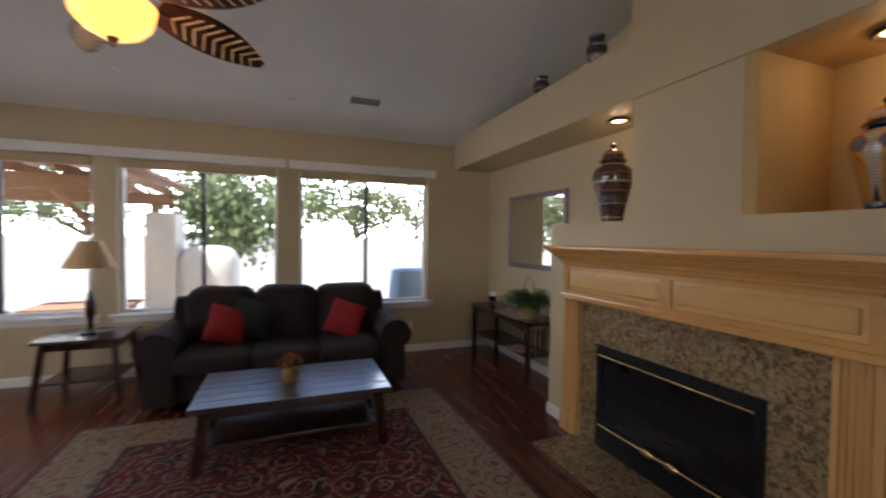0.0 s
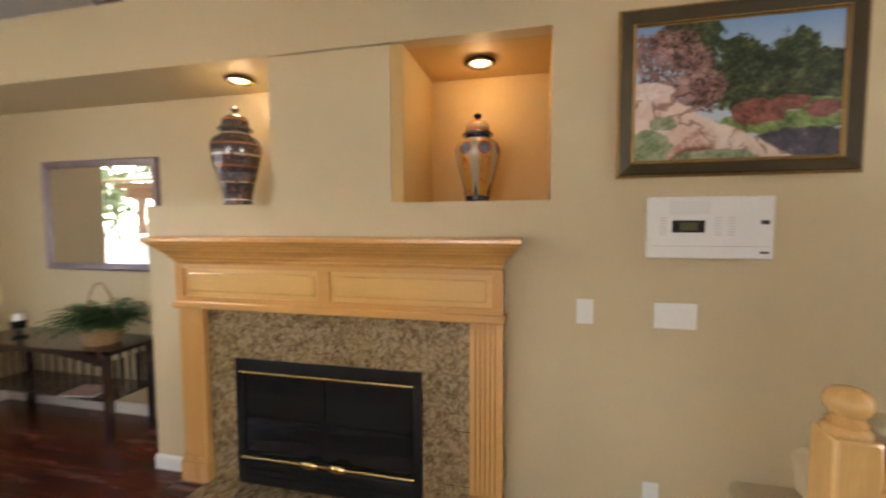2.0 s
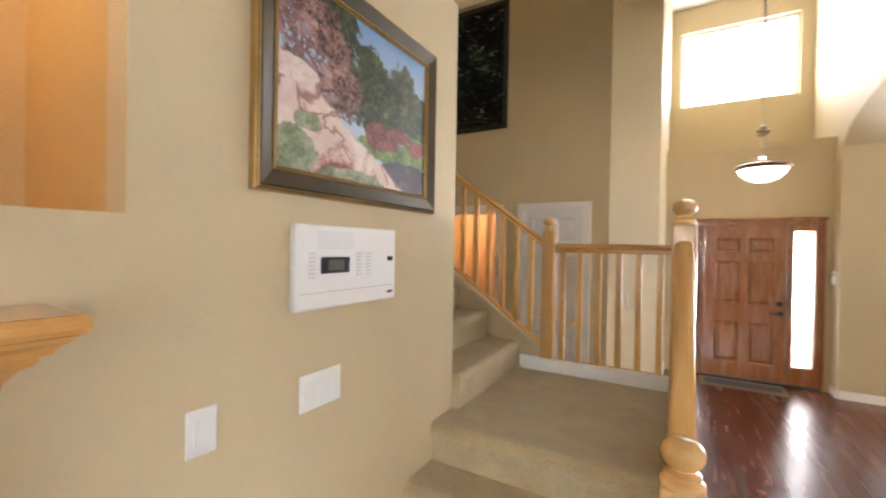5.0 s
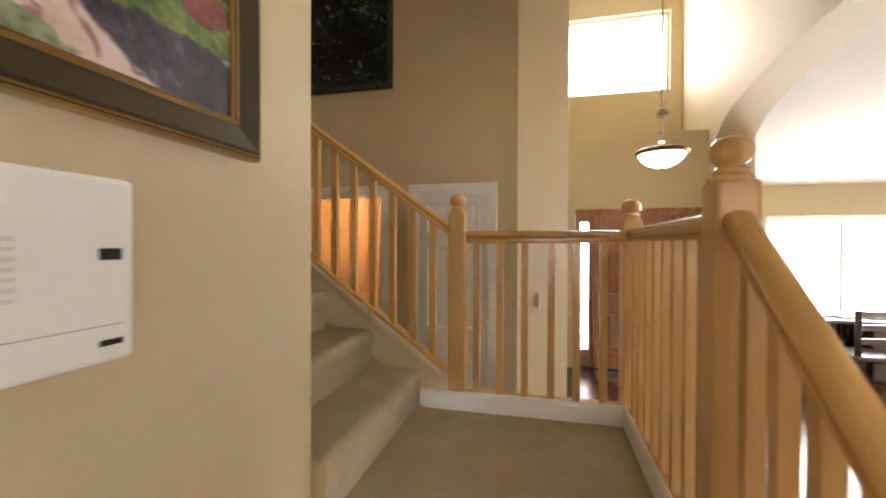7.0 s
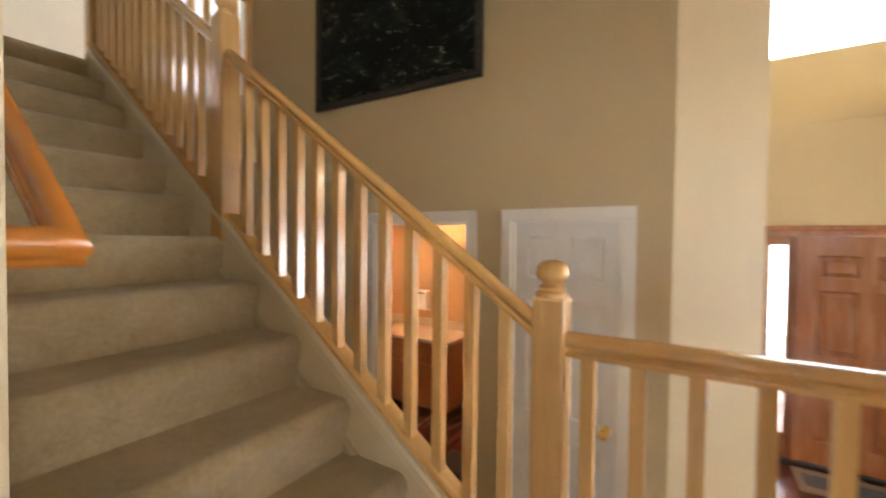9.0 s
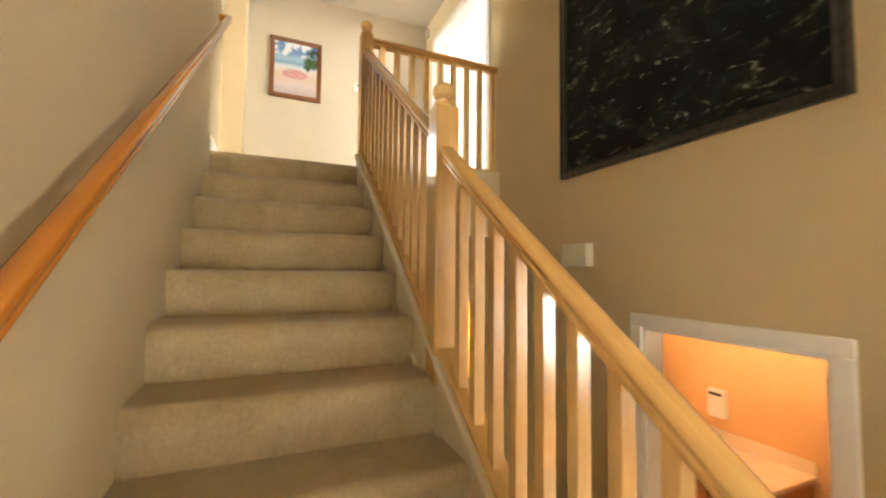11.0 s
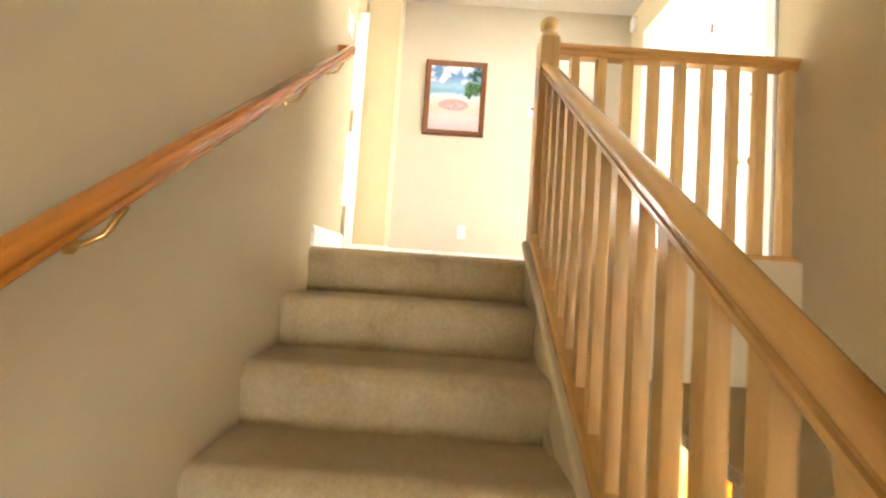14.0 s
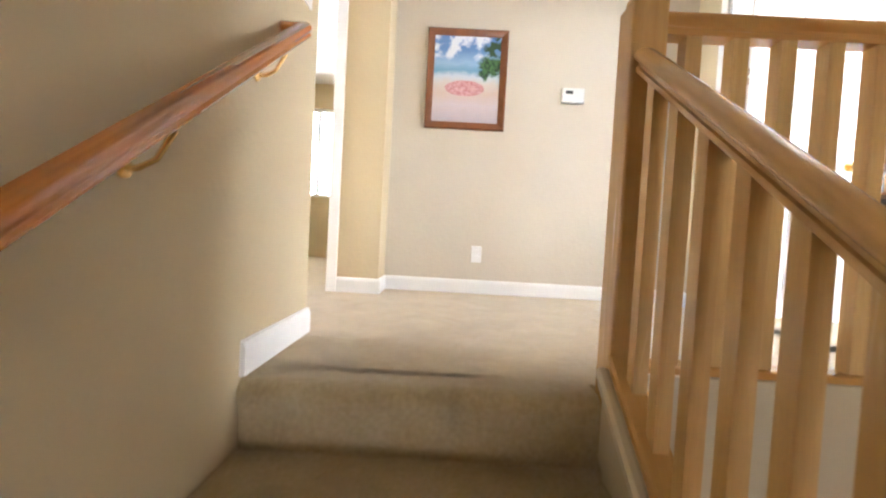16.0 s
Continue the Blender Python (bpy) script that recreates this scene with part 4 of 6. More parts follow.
hearth = thing("hearth", (0, 0, 0), "flush speckled granite tile hearth before the fireplace", "hearth", kind="structure")
for k in range(6):
    y0 = 1.0 + k * 0.276
    part("tile", cube((1.775, y0 + 0.001, -0.01), (2.20, y0 + 0.275, 0.012), 0.002), M_GRANITE, hearth)

fire = thing("fireplace_insert", (WX, 1.868, 0), "black metal fireplace insert with glass doors and brass trim", "fireplace")
part("surround_frame", slab("x", -0.032, 0.03, (-0.584, 0.584), (0.02, 0.792), [(-0.535, 0.535, 0.20, 0.70)]), M_BLACK, fire)
part("glass_door", cube((-0.022, -0.535, 0.20), (-0.014, -0.002, 0.70)), M_DGLASS, fire, "smoked glass door")
part("glass_door", cube((-0.022, 0.002, 0.20), (-0.014, 0.535, 0.70)), M_DGLASS, fire, "smoked glass door")
for z in (0.715, 0.19):
    part("brass_bar", tube([(-0.045, -0.545, z), (-0.045, 0.545, z)], 0.0085, 10), M_BRASS, fire, "polished brass bar")
for y in (-0.09, 0.09):
    bm = lathe([(0.0, 0.0), (0.03, 0.004), (0.042, 0.014), (0.03, 0.026), (0.0, 0.030)], 14)
    bmesh.ops.transform(bm, matrix=pose(-0.05, y, 0.195, 0, -90, 0) @ Matrix.Diagonal((0.55, 1.4, 0.7, 1)), verts=bm.verts)
    part("door_pull", bm, M_BRASS, fire, "polished brass pull")
for k in range(3):
    part("louvre", cube((-0.036, -0.52, 0.055 + k * 0.04), (-0.03, 0.52, 0.075 + k * 0.04), 0.002), M_BLACK, fire)
part("firebox", cube((0.0, -0.56, 0.07), (0.45, 0.56, 0.77)), M_BLACK, fire)


# ---- vases ----
def vase_paint(name, bands, motif):
    n = Nodes(name)
    c = n.add("ShaderNodeTexCoord", out=3)
    sep = n.tree.nodes.new("ShaderNodeSeparateXYZ")
    n.put(sep.inputs[0], c)
    ang = n.math("ARCTAN2", sep.outputs[1], sep.outputs[0])
    z = n.math("ADD", sep.outputs[2], n.math("MULTIPLY", n.noise(c, 30.0, 2.0), 0.008))
    base = n.ramp(z, *bands, constant=True)
    petals = n.math("MULTIPLY", n.math("SUBTRACT", n.noise(c, 24.0, 3.0, 0.5, 1.2), 0.5), 3.4)
    lace = n.math("MULTIPLY", n.math("SINE", n.math("MULTIPLY", ang, 44.0)), n.math("SINE", n.math("MULTIPLY", z, 250.0)))
    col = n.mix(n.step(petals, 0.25, 0.38), base, motif[0])
    col = n.mix(n.step(petals, -0.45, -0.58), col, motif[1])
    col = n.mix(n.math("MULTIPLY", n.step(lace, 0.3, 0.5), 0.32), col, motif[2])
    return n.set(Base_Color=col, Roughness=0.12, Coat_Weight=0.5)


NAVY, CREAM, ORANGE = (0.008, 0.010, 0.03), (0.55, 0.42, 0.27), (0.50, 0.18, 0.05)


def jar(name, at, h, r, material, label):
    ob = thing(name, at, label, "vase")
    k, q = h / 0.62, r / 0.125
    body = [(0.0, 0), (0.070, 0), (0.073, 0.012), (0.068, 0.03), (0.072, 0.06), (0.086, 0.14), (0.103, 0.22), (0.117, 0.29), (0.125, 0.345), (0.124, 0.375), (0.112, 0.41), (0.088, 0.432), (0.070, 0.44), (0.064, 0.448), (0.064, 0.462), (0.0, 0.464)]
    part("body", lathe([(p * q, z * k) for p, z in body], 36), material, ob)
    lid = [(0.0, 0.462), (0.083, 0.462), (0.088, 0.470), (0.082, 0.482), (0.070, 0.492), (0.067, 0.515), (0.060, 0.538), (0.044, 0.556), (0.022, 0.566), (0.013, 0.572), (0.013, 0.580), (0.021, 0.590), (0.022, 0.602), (0.012, 0.614), (0.0, 0.62)]
    top = part("lid", lathe([(p * q, z * k) for p, z in lid], 32), material, ob)
    return ob


V1 = vase_paint("banded_glaze", ((0.0, NAVY), (0.04, CREAM), (0.05, NAVY), (0.15, CREAM), (0.158, (0.05, 0.06, 0.09)), (0.215, NAVY), (0.25, (0.30, 0.09, 0.03)), (0.262, NAVY), (0.32, CREAM), (0.335, NAVY), (0.39, (0.34, 0.11, 0.04)), (0.402, NAVY), (0.46, CREAM), (0.475, NAVY), (0.55, (0.40, 0.16, 0.06)), (0.565, NAVY), (0.625, CREAM)), ((0.17, 0.05, 0.025), (0.24, 0.165, 0.10), CREAM))


def panel_glaze():
    """A gold jar with upright cream panels, blue lobes on the shoulder and dark points at the foot."""
    n = Nodes("painted_glaze")
    c = n.add("ShaderNodeTexCoord", out=3)
    sep = n.tree.nodes.new("ShaderNodeSeparateXYZ")
    n.put(sep.inputs[0], c)
    ang = n.math("ARCTAN2", sep.outputs[1], sep.outputs[0])
    z = sep.outputs[2]
    blot = n.noise(c, 42.0, 3.0, 0.6, 0.8)
    side = n.math("COSINE", n.math("MULTIPLY", ang, 6.0))
    col = n.mix(n.step(side, 0.1, 0.5), (0.46, 0.25, 0.04), (0.46, 0.39, 0.26))
    scale = n.math("SINE", n.math("MULTIPLY", z, 420.0))
    col = n.mix(n.math("MULTIPLY", n.step(scale, 0.3, 0.7), n.math("MULTIPLY", n.step(side, 0.35, 0.5), 0.5)), col, (0.16, 0.17, 0.13))
    col = n.mix(n.math("MULTIPLY", n.step(blot, 0.55, 0.60), n.step(side, 0.3, -0.1)), col, (0.48, 0.09, 0.03))
    point = n.math("SUBTRACT", 0.135, n.math("MULTIPLY", n.math("ABSOLUTE", n.math("SINE", n.math("MULTIPLY", ang, 3.0))), 0.16))
    col = n.mix(n.step(n.math("SUBTRACT", point, z), 0.0, 0.006), col, (0.012, 0.03, 0.045))
    lobe = n.math("ADD", n.math("POWER", n.math("DIVIDE", n.math("SUBTRACT", z, 0.318), 0.034), 2.0), n.math("MULTIPLY", n.math("POWER", n.math("SINE", n.math("MULTIPLY", ang, 3.5)), 2.0), 1.7))
    col = n.mix(n.step(lobe, 1.45, 1.25), col, (0.36, 0.05, 0.02))
    col = n.mix(n.step(lobe, 1.05, 0.9), col, n.mix(n.step(n.math("SINE", n.math("MULTIPLY", z, 700.0)), 0.0, 0.5), (0.04, 0.06, 0.12), (0.22, 0.24, 0.26)))
    rim = n.ramp(z, (0.0, NAVY), (0.045, CREAM), (0.048, NAVY), (0.355, (0.52, 0.27, 0.09)), (0.372, CREAM), (0.385, NAVY), (0.428, (0.55, 0.24, 0.07)), (0.445, CREAM), (0.470, ORANGE), (0.485, NAVY), (0.528, CREAM), constant=True)
    col = n.mix(n.math("MULTIPLY", n.step(z, 0.052, 0.054), n.step(z, 0.356, 0.354)), rim, col)
    return n.set(Base_Color=col, Roughness=0.14, Coat_Weight=0.5)


V2 = panel_glaze()
jar("ginger_jar", (2.45, 2.60, 1.710), 0.65, 0.155, V1, "navy and orange banded lidded jar on the fireplace ledge")
jar("ginger_jar", (2.58, 1.035, 1.710), 0.54, 0.134, V2, "gold and blue painted lidded jar in the lit niche")
V3 = vase_paint("dark_glaze", ((0.0, NAVY), (0.05, (0.16, 0.05, 0.03)), (0.08, NAVY), (0.14, CREAM), (0.155, NAVY)), (NAVY, (0.03, 0.04, 0.07), CREAM))
for y, h in ((2.66, 0.24), (3.42, 0.19)):
    solo("small_jar", lathe([(0, 0), (0.05, 0), (0.072, h * 0.25), (0.085, h * 0.5), (0.07, h * 0.72), (0.05, h * 0.8), (0.062, h * 0.86), (0.066, h * 0.95), (0.05, h), (0, h)], 24), V3,
         "small dark glazed jar on the high plant shelf", "jar", (2.315, y, 2.970), "jars on the plant shelf")


def downlight(at):
    ob = thing("downlight", at, "small round brass-ringed ceiling downlight switched on", "downlight", "downlights over the fireplace")
    part("trim_ring", lathe([(0.056, 0.0), (0.074, 0.0), (0.088, -0.010), (0.090, -0.022), (0.080, -0.028), (0.062, -0.022), (0.056, -0.012)], 28), M_BRONZE, ob)
    part("lens", lathe([(0.0, -0.002), (0.058, -0.002), (0.056, -0.016), (0.03, -0.022), (0.0, -0.024)], 24), M_LENS, ob)


downlight((2.58, 1.02, 2.5505))
downlight((2.50, 2.60, 2.5505))


# ---- pictures ----
def canvas_nodes(name, w, h):
    n = Nodes(name)
    c = n.add("ShaderNodeTexCoord", out=3)
    sep = n.tree.nodes.new("ShaderNodeSeparateXYZ")
    n.put(sep.inputs[0], c)
    u = n.math("ADD", n.math("DIVIDE", sep.outputs[0], w), 0.5)
    v = n.math("ADD", n.math("DIVIDE", sep.outputs[2], h), 0.5)
    return n, c, u, v


def landscape(w, h):
    n, c, u, v = canvas_nodes("painted_landscape", w, h)
    wave = n.math("SUBTRACT", n.noise(c, 7.0, 4.0), 0.5)
    frill = n.math("SUBTRACT", n.noise(c, 26.0, 5.0, 0.65), 0.5)
    dab = n.noise(c, 55.0, 4.0, 0.7, 0.5)
    tone = n.math("ADD", n.math("MULTIPLY", dab, 0.55), n.math("MULTIPLY", n.noise(c, 13.0, 3.0), 0.45))

    def lump(x, y, a, b, rough=0.9):
        """A rough-edged oval patch at (x, y) of the canvas."""
        p = n.math("POWER", n.math("ABSOLUTE", n.math("DIVIDE", n.math("SUBTRACT", u, x), a)), 2.0)
        q = n.math("POWER", n.math("ABSOLUTE", n.math("DIVIDE", n.math("SUBTRACT", v, y), b)), 2.0)
        r = n.math("ADD", n.math("ADD", p, q), n.math("MULTIPLY", n.math("ADD", frill, n.math("MULTIPLY", wave, 0.8)), rough * 2.2))
        return n.step(r, 1.08, 0.92)

    def any_of(*masks):
        out = masks[0]
        for m in masks[1:]:
            out = n.math("MAXIMUM", out, m)
        return out

    col = n.ramp(v, (0.6, (0.42, 0.50, 0.60)), (1.0, (0.19, 0.33, 0.56)))
    leaf = n.ramp(tone, (0.40, (0.004, 0.008, 0.005)), (0.50, (0.022, 0.036, 0.016)), (0.60, (0.085, 0.11, 0.045)), (0.68, (0.16, 0.18, 0.09)))
    col = n.mix(any_of(lump(0.28, 0.88, 0.17, 0.22), lump(0.53, 0.68, 0.13, 0.20), lump(0.79, 0.68, 0.13, 0.20), lump(0.66, 0.55, 0.45, 0.22, 0.5), lump(1.0, 0.55, 0.2, 0.16)), col, leaf)
    bloom = n.ramp(tone, (0.40, (0.05, 0.026, 0.024)), (0.49, (0.17, 0.085, 0.075)), (0.57, (0.33, 0.19, 0.17)), (0.66, (0.46, 0.32, 0.29)))
    col = n.mix(n.math("MULTIPLY", any_of(lump(0.16, 0.74, 0.22, 0.24), lump(0.30, 0.52, 0.16, 0.20)), n.step(dab, 0.40, 0.47)), col, bloom)
    grass = n.ramp(tone, (0.38, (0.05, 0.09, 0.025)), (0.52, (0.15, 0.22, 0.06)), (0.64, (0.30, 0.38, 0.13)))
    col = n.mix(any_of(lump(0.72, 0.25, 0.36, 0.08, 0.6), lump(0.88, 0.36, 0.14, 0.05, 0.7)), col, grass)
    col = n.mix(any_of(lump(0.62, 0.33, 0.13, 0.09), lump(0.92, 0.33, 0.08, 0.06), lump(0.76, 0.38, 0.10, 0.06)), col, n.ramp(tone, (0.38, (0.07, 0.018, 0.014)), (0.62, (0.32, 0.11, 0.085))))
    col = n.mix(any_of(lump(0.86, 0.06, 0.30, 0.14, 0.4)), col, n.ramp(tone, (0.38, (0.02, 0.018, 0.028)), (0.55, (0.075, 0.06, 0.085)), (0.68, (0.18, 0.16, 0.21))))
    # a pale ridge of rock falls from the left edge to the lower right
    line = n.math("SUBTRACT", 0.58, n.math("MULTIPLY", u, 0.74))
    off = n.math("SUBTRACT", n.math("ADD", v, n.math("ADD", n.math("MULTIPLY", wave, 0.10), n.math("MULTIPLY", frill, 0.05))), line)
    facet = n.noise(c, 6.5, 2.0, 0.4, 1.2)
    rock = n.ramp(n.math("ADD", n.math("MULTIPLY", dab, 0.22), n.math("MULTIPLY", facet, 0.78)), (0.30, (0.17, 0.065, 0.045)), (0.37, (0.42, 0.22, 0.165)), (0.42, (0.62, 0.45, 0.38)), (0.60, (0.72, 0.60, 0.53)))
    body = n.math("MAXIMUM", n.step(off, 0.02, -0.005), lump(0.05, 0.50, 0.16, 0.09, 0.15))
    crease = n.step(n.math("ABSOLUTE", n.math("SUBTRACT", n.noise(c, 5.5, 3.0, 0.5, 0.8), 0.5)), 0.022, 0.008)
    rock = n.mix(n.math("MULTIPLY", crease, 0.8), rock, (0.24, 0.10, 0.07))
    col = n.mix(body, col, rock)
    col = n.mix(lump(0.06, 0.52, 0.14, 0.06, 0.12), col, n.mix(n.step(dab, 0.35, 0.65), (0.60, 0.47, 0.41), (0.76, 0.66, 0.60)))
    brush = n.ramp(tone, (0.38, (0.10, 0.13, 0.05)), (0.5, (0.24, 0.28, 0.16)), (0.62, (0.40, 0.38, 0.26)))
    col = n.mix(any_of(lump(0.08, 0.10, 0.13, 0.13, 0.6), lump(0.15, 0.27, 0.07, 0.05, 0.6), lump(0.42, 0.0, 0.20, 0.07, 0.6)), col, brush)
    n.bump(dab, 0.3, 0.003)
    return n.set(Base_Color=col, Roughness=0.35, Coat_Weight=0.1)


def dark_pond(w, h):
    n, c, u, v = canvas_nodes("painted_dark_pond", w, h)
    tilt = n.add("ShaderNodeMapping", i0=c, i2=(0, 0.5, 0), i3=(1.0, 1.0, 1.9))
    a = n.noise(tilt, 3.2, 5.0, 0.62, 1.0)
    b = n.noise(tilt, 8.5, 4.0, 0.6, 1.1)
    d = n.noise(c, 34.0, 4.0, 0.65, 0.4)
    col = n.ramp(a, (0.40, (0.0018, 0.0025, 0.003)), (0.54, (0.006, 0.010, 0.009)), (0.68, (0.022, 0.034, 0.020)))
    pad = n.math("MULTIPLY", n.step(b, 0.54, 0.60), n.step(a, 0.44, 0.54))
    col = n.mix(pad, col, n.ramp(d, (0.36, (0.012, 0.022, 0.014)), (0.52, (0.045, 0.062, 0.034)), (0.64, (0.11, 0.13, 0.085))))
    glint = n.math("MULTIPLY", n.step(b, 0.615, 0.66), n.step(d, 0.46, 0.54))
    col = n.mix(glint, col, (0.24, 0.26, 0.20))
    n.bump(b, 0.3, 0.004)
    return n.set(Base_Color=col, Roughness=0.75, Specular_IOR_Level=0.25)


def beach(w, h):
    n, c, u, v = canvas_nodes("painted_beach", w, h)
    a = n.noise(c, 12.0, 5.0, 0.6, 0.4)
    dab = n.noise(c, 50.0, 4.0, 0.7)
    wob = n.math("MULTIPLY", n.math("SUBTRACT", a, 0.5), 0.35)
    vv = n.math("ADD", v, n.math("MULTIPLY", wob, 0.35))
    col = n.ramp(vv, (0.0, (0.42, 0.36, 0.37)), (0.20, (0.58, 0.50, 0.50)), (0.34, (0.60, 0.47, 0.38)), (0.46, (0.62, 0.56, 0.50)), (0.53, (0.56, 0.62, 0.66)), (0.60, (0.16, 0.34, 0.50)), (0.68, (0.30, 0.46, 0.62)), (0.84, (0.12, 0.24, 0.50)))
    cloud = n.math("MULTIPLY", n.step(n.math("ADD", n.noise(c, 8.0, 4.0), n.math("MULTIPLY", n.step(v, 0.7, 0.85), 0.06)), 0.54, 0.62), n.step(v, 0.68, 0.76))
    col = n.mix(cloud, col, (0.72, 0.74, 0.76))
    boat = n.math("ADD", n.math("MULTIPLY", n.math("POWER", n.math("DIVIDE", n.math("SUBTRACT", u, 0.48), 0.30), 2.0), 1.0), n.math("POWER", n.math("DIVIDE", n.math("SUBTRACT", v, 0.40), 0.09), 2.0))
    col = n.mix(n.step(n.math("ADD", boat, wob), 1.05, 0.9), col, n.mix(n.step(dab, 0.4, 0.6), (0.50, 0.20, 0.20), (0.66, 0.40, 0.37)))
    palm = n.math("MULTIPLY", n.step(n.math("ADD", u, wob), 0.66, 0.72), n.math("MULTIPLY", n.step(n.math("ADD", v, wob), 0.54, 0.58), n.step(n.math("ADD", v, wob), 0.76, 0.70)))
    col = n.mix(palm, col, n.mix(n.step(dab, 0.45, 0.55), (0.02, 0.05, 0.02), (0.07, 0.16, 0.05)))
    frond = n.math("MULTIPLY", n.step(n.math("ADD", u, wob), 0.76, 0.82), n.math("MULTIPLY", n.step(v, 0.74, 0.78), n.step(a, 0.46, 0.52)))
    col = n.mix(frond, col, (0.03, 0.07, 0.03))
    return n.set(Base_Color=col, Roughness=0.4)


def picture(name, at, w, h, border, art, profile, frame_material, label, rz, liner=None):
    ob = thing(name, at, label, "painting", rz=rz)
    part("picture_frame", ring(w, h, profile), frame_material, ob)
    if liner:
        part("gilt_liner", ring(w - 2 * border + 0.03, h - 2 * border + 0.03, [(0, 0.004), (0.0, 0.022), (0.006, 0.026), (0.015, 0.018), (0.016, 0.008)]), liner, ob, "gilded liner")
        part("gilt_edge", ring(w + 0.010, h + 0.010, [(0, 0.0), (0, 0.024), (0.010, 0.034), (0.017, 0.028)]), liner, ob, "gilded outer edge")
    part("canvas", cube((-w / 2 + border - 0.01, -0.012, -h / 2 + border - 0.01), (w / 2 - border + 0.01, -0.004, h / 2 - border + 0.01)), art, ob)
    return ob


M_OLIVE = plain("olive_bronze_frame", (0.062, 0.046, 0.022), 0.4, 0.3, 0.25)
M_GILT = plain("worn_gilt", (0.42, 0.26, 0.09), 0.35, 0.7, 0.2)
picture("landscape_painting", (WX - 0.001, -0.158, 2.185), 0.958, 0.752, 0.075, landscape(0.81, 0.60), [(0, 0), (0.0, 0.03), (0.012, 0.036), (0.03, 0.030), (0.058, 0.020), (0.07, 0.024), (0.076, 0.012)], M_OLIVE,
        "landscape painting of rocks and trees in an olive frame", -90, M_GILT)
picture("dark_painting", (3.51, HY + 0.001, 3.60), 1.46, 1.36, 0.05, dark_pond(1.36, 1.26), [(0, 0), (0, 0.03), (0.006, 0.038), (0.03, 0.03), (0.045, 0.036), (0.052, 0.014)],
        plain("carved_grey_frame", (0.040, 0.037, 0.032), 0.4, 0.4, 0.95, 34, 1.0, 60), "large dark painting of water plants in a carved frame", 180)
picture("beach_painting", (6.879, -1.490, 4.553), 0.55, 0.68, 0.05, beach(0.45, 0.60), [(0, 0), (0, 0.02), (0.008, 0.028), (0.03, 0.022), (0.044, 0.016), (0.051, 0.010)], wood("brown_picture_moulding", (0.15, 0.05, 0.014), (0.26, 0.09, 0.025), (9, 9, 9), 0.3, 0.4),
        "small painting of a pink boat on a beach", -90)

mir = thing("wall_mirror", (2.799, 4.20, 1.67), "rectangular wall mirror in a plum-grey frame", "mirror", rz=-90)
part("mirror_frame", ring(1.20, 0.91, [(0, 0), (0, 0.025), (0.012, 0.034), (0.035, 0.028), (0.055, 0.02), (0.062, 0.008)]), M_FRAMEG, mir)
part("mirror_glass", cube((-0.545, -0.010, -0.40), (0.545, -0.004, 0.40)), M_MIRROR, mir)


# ---- plates and small wall fixtures ----
def plate(name, at, w, h, rz, label, category, toggles=1, outlet=False):
    ob = thing(name, at, label, category, rz=rz)
    part("cover_plate", cube((-w / 2, -0.007, -h / 2), (w / 2, 0, h / 2), 0.003), M_PLATE, ob)
    for k in range(toggles):
        x = (k - (toggles - 1) / 2) * w / toggles
        if outlet:
            for z in (-0.02, 0.02):
                part("socket", cube((x - 0.016, -0.009, z - 0.013), (x + 0.016, -0.006, z + 0.013), 0.002), M_PLATE, ob)
        else:
            part("rocker", cube((x - 0.017, -0.011, -0.033), (x + 0.017, -0.006, 0.033), 0.002), M_PLATE, ob)
    return ob


plate("light_switch", (WX, 0.450, 1.160), 0.078, 0.122, -90, "white single rocker switch on the tan wall", "light switch")
plate("light_switch", (WX, 0.045, 1.155), 0.183, 0.122, -90, "white wide rocker switch plate on the tan wall", "light switch", 3)
plate("wall_outlet", (WX, 0.13, 0.27), 0.072, 0.115, -90, "white wall outlet near the stairs", "outlet", 1, True)
plate("wall_outlet", (1.60, 5.42, 0.37), 0.072, 0.115, 0, "white wall outlet under the window", "outlet", 1, True)
plate("wall_outlet", (6.88, -1.627, 3.355), 0.072, 0.115, -90, "white wall outlet at the top of the stairs", "outlet", 1, True)
plate("light_switch", (1.60, -3.202, 1.16), 0.075, 0.118, 133.7, "white rocker switch on the angled entry wall", "light switch")
plate("light_switch", (5.42, SY, 4.30), 0.115, 0.118, 0, "white double switch above the handrail end", "light switch", 2)
keypad = thing("alarm_keypad", (-0.40, -5.30, 1.36), "small white alarm keypad beside the front door", "alarm keypad", rz=90)
part("case", cube((-0.06, -0.03, -0.075), (0.06, 0, 0.075), 0.006), M_PLATE, keypad)
part("screen", cube((-0.045, -0.032, 0.02), (0.045, -0.029, 0.055)), plain("grey_display", (0.2, 0.22, 0.2), 0.3), keypad)

com = thing("intercom_panel", (WX, -0.075, 1.572), "white intercom panel with a dark display", "intercom", rz=-90)
W2, H2 = 0.258, 0.141
part("case", cube((-W2, -0.030, -H2), (W2, 0, H2), 0.008), M_PLATE, com)
part("display_bezel", cube((-W2 + 0.105, -0.033, -0.022), (-W2 + 0.24, -0.029, 0.034), 0.002), M_BLACK, com)
part("display", cube((-W2 + 0.135, -0.0345, -0.012), (-W2 + 0.21, -0.032, 0.024)), plain("olive_display", (0.12, 0.12, 0.07), 0.25), com)
part("door_seam", cube((-W2 + 0.02, -0.0305, -0.085), (W2 - 0.02, -0.0295, -0.083)), plain("seam_grey", (0.4, 0.4, 0.39), 0.6), com)
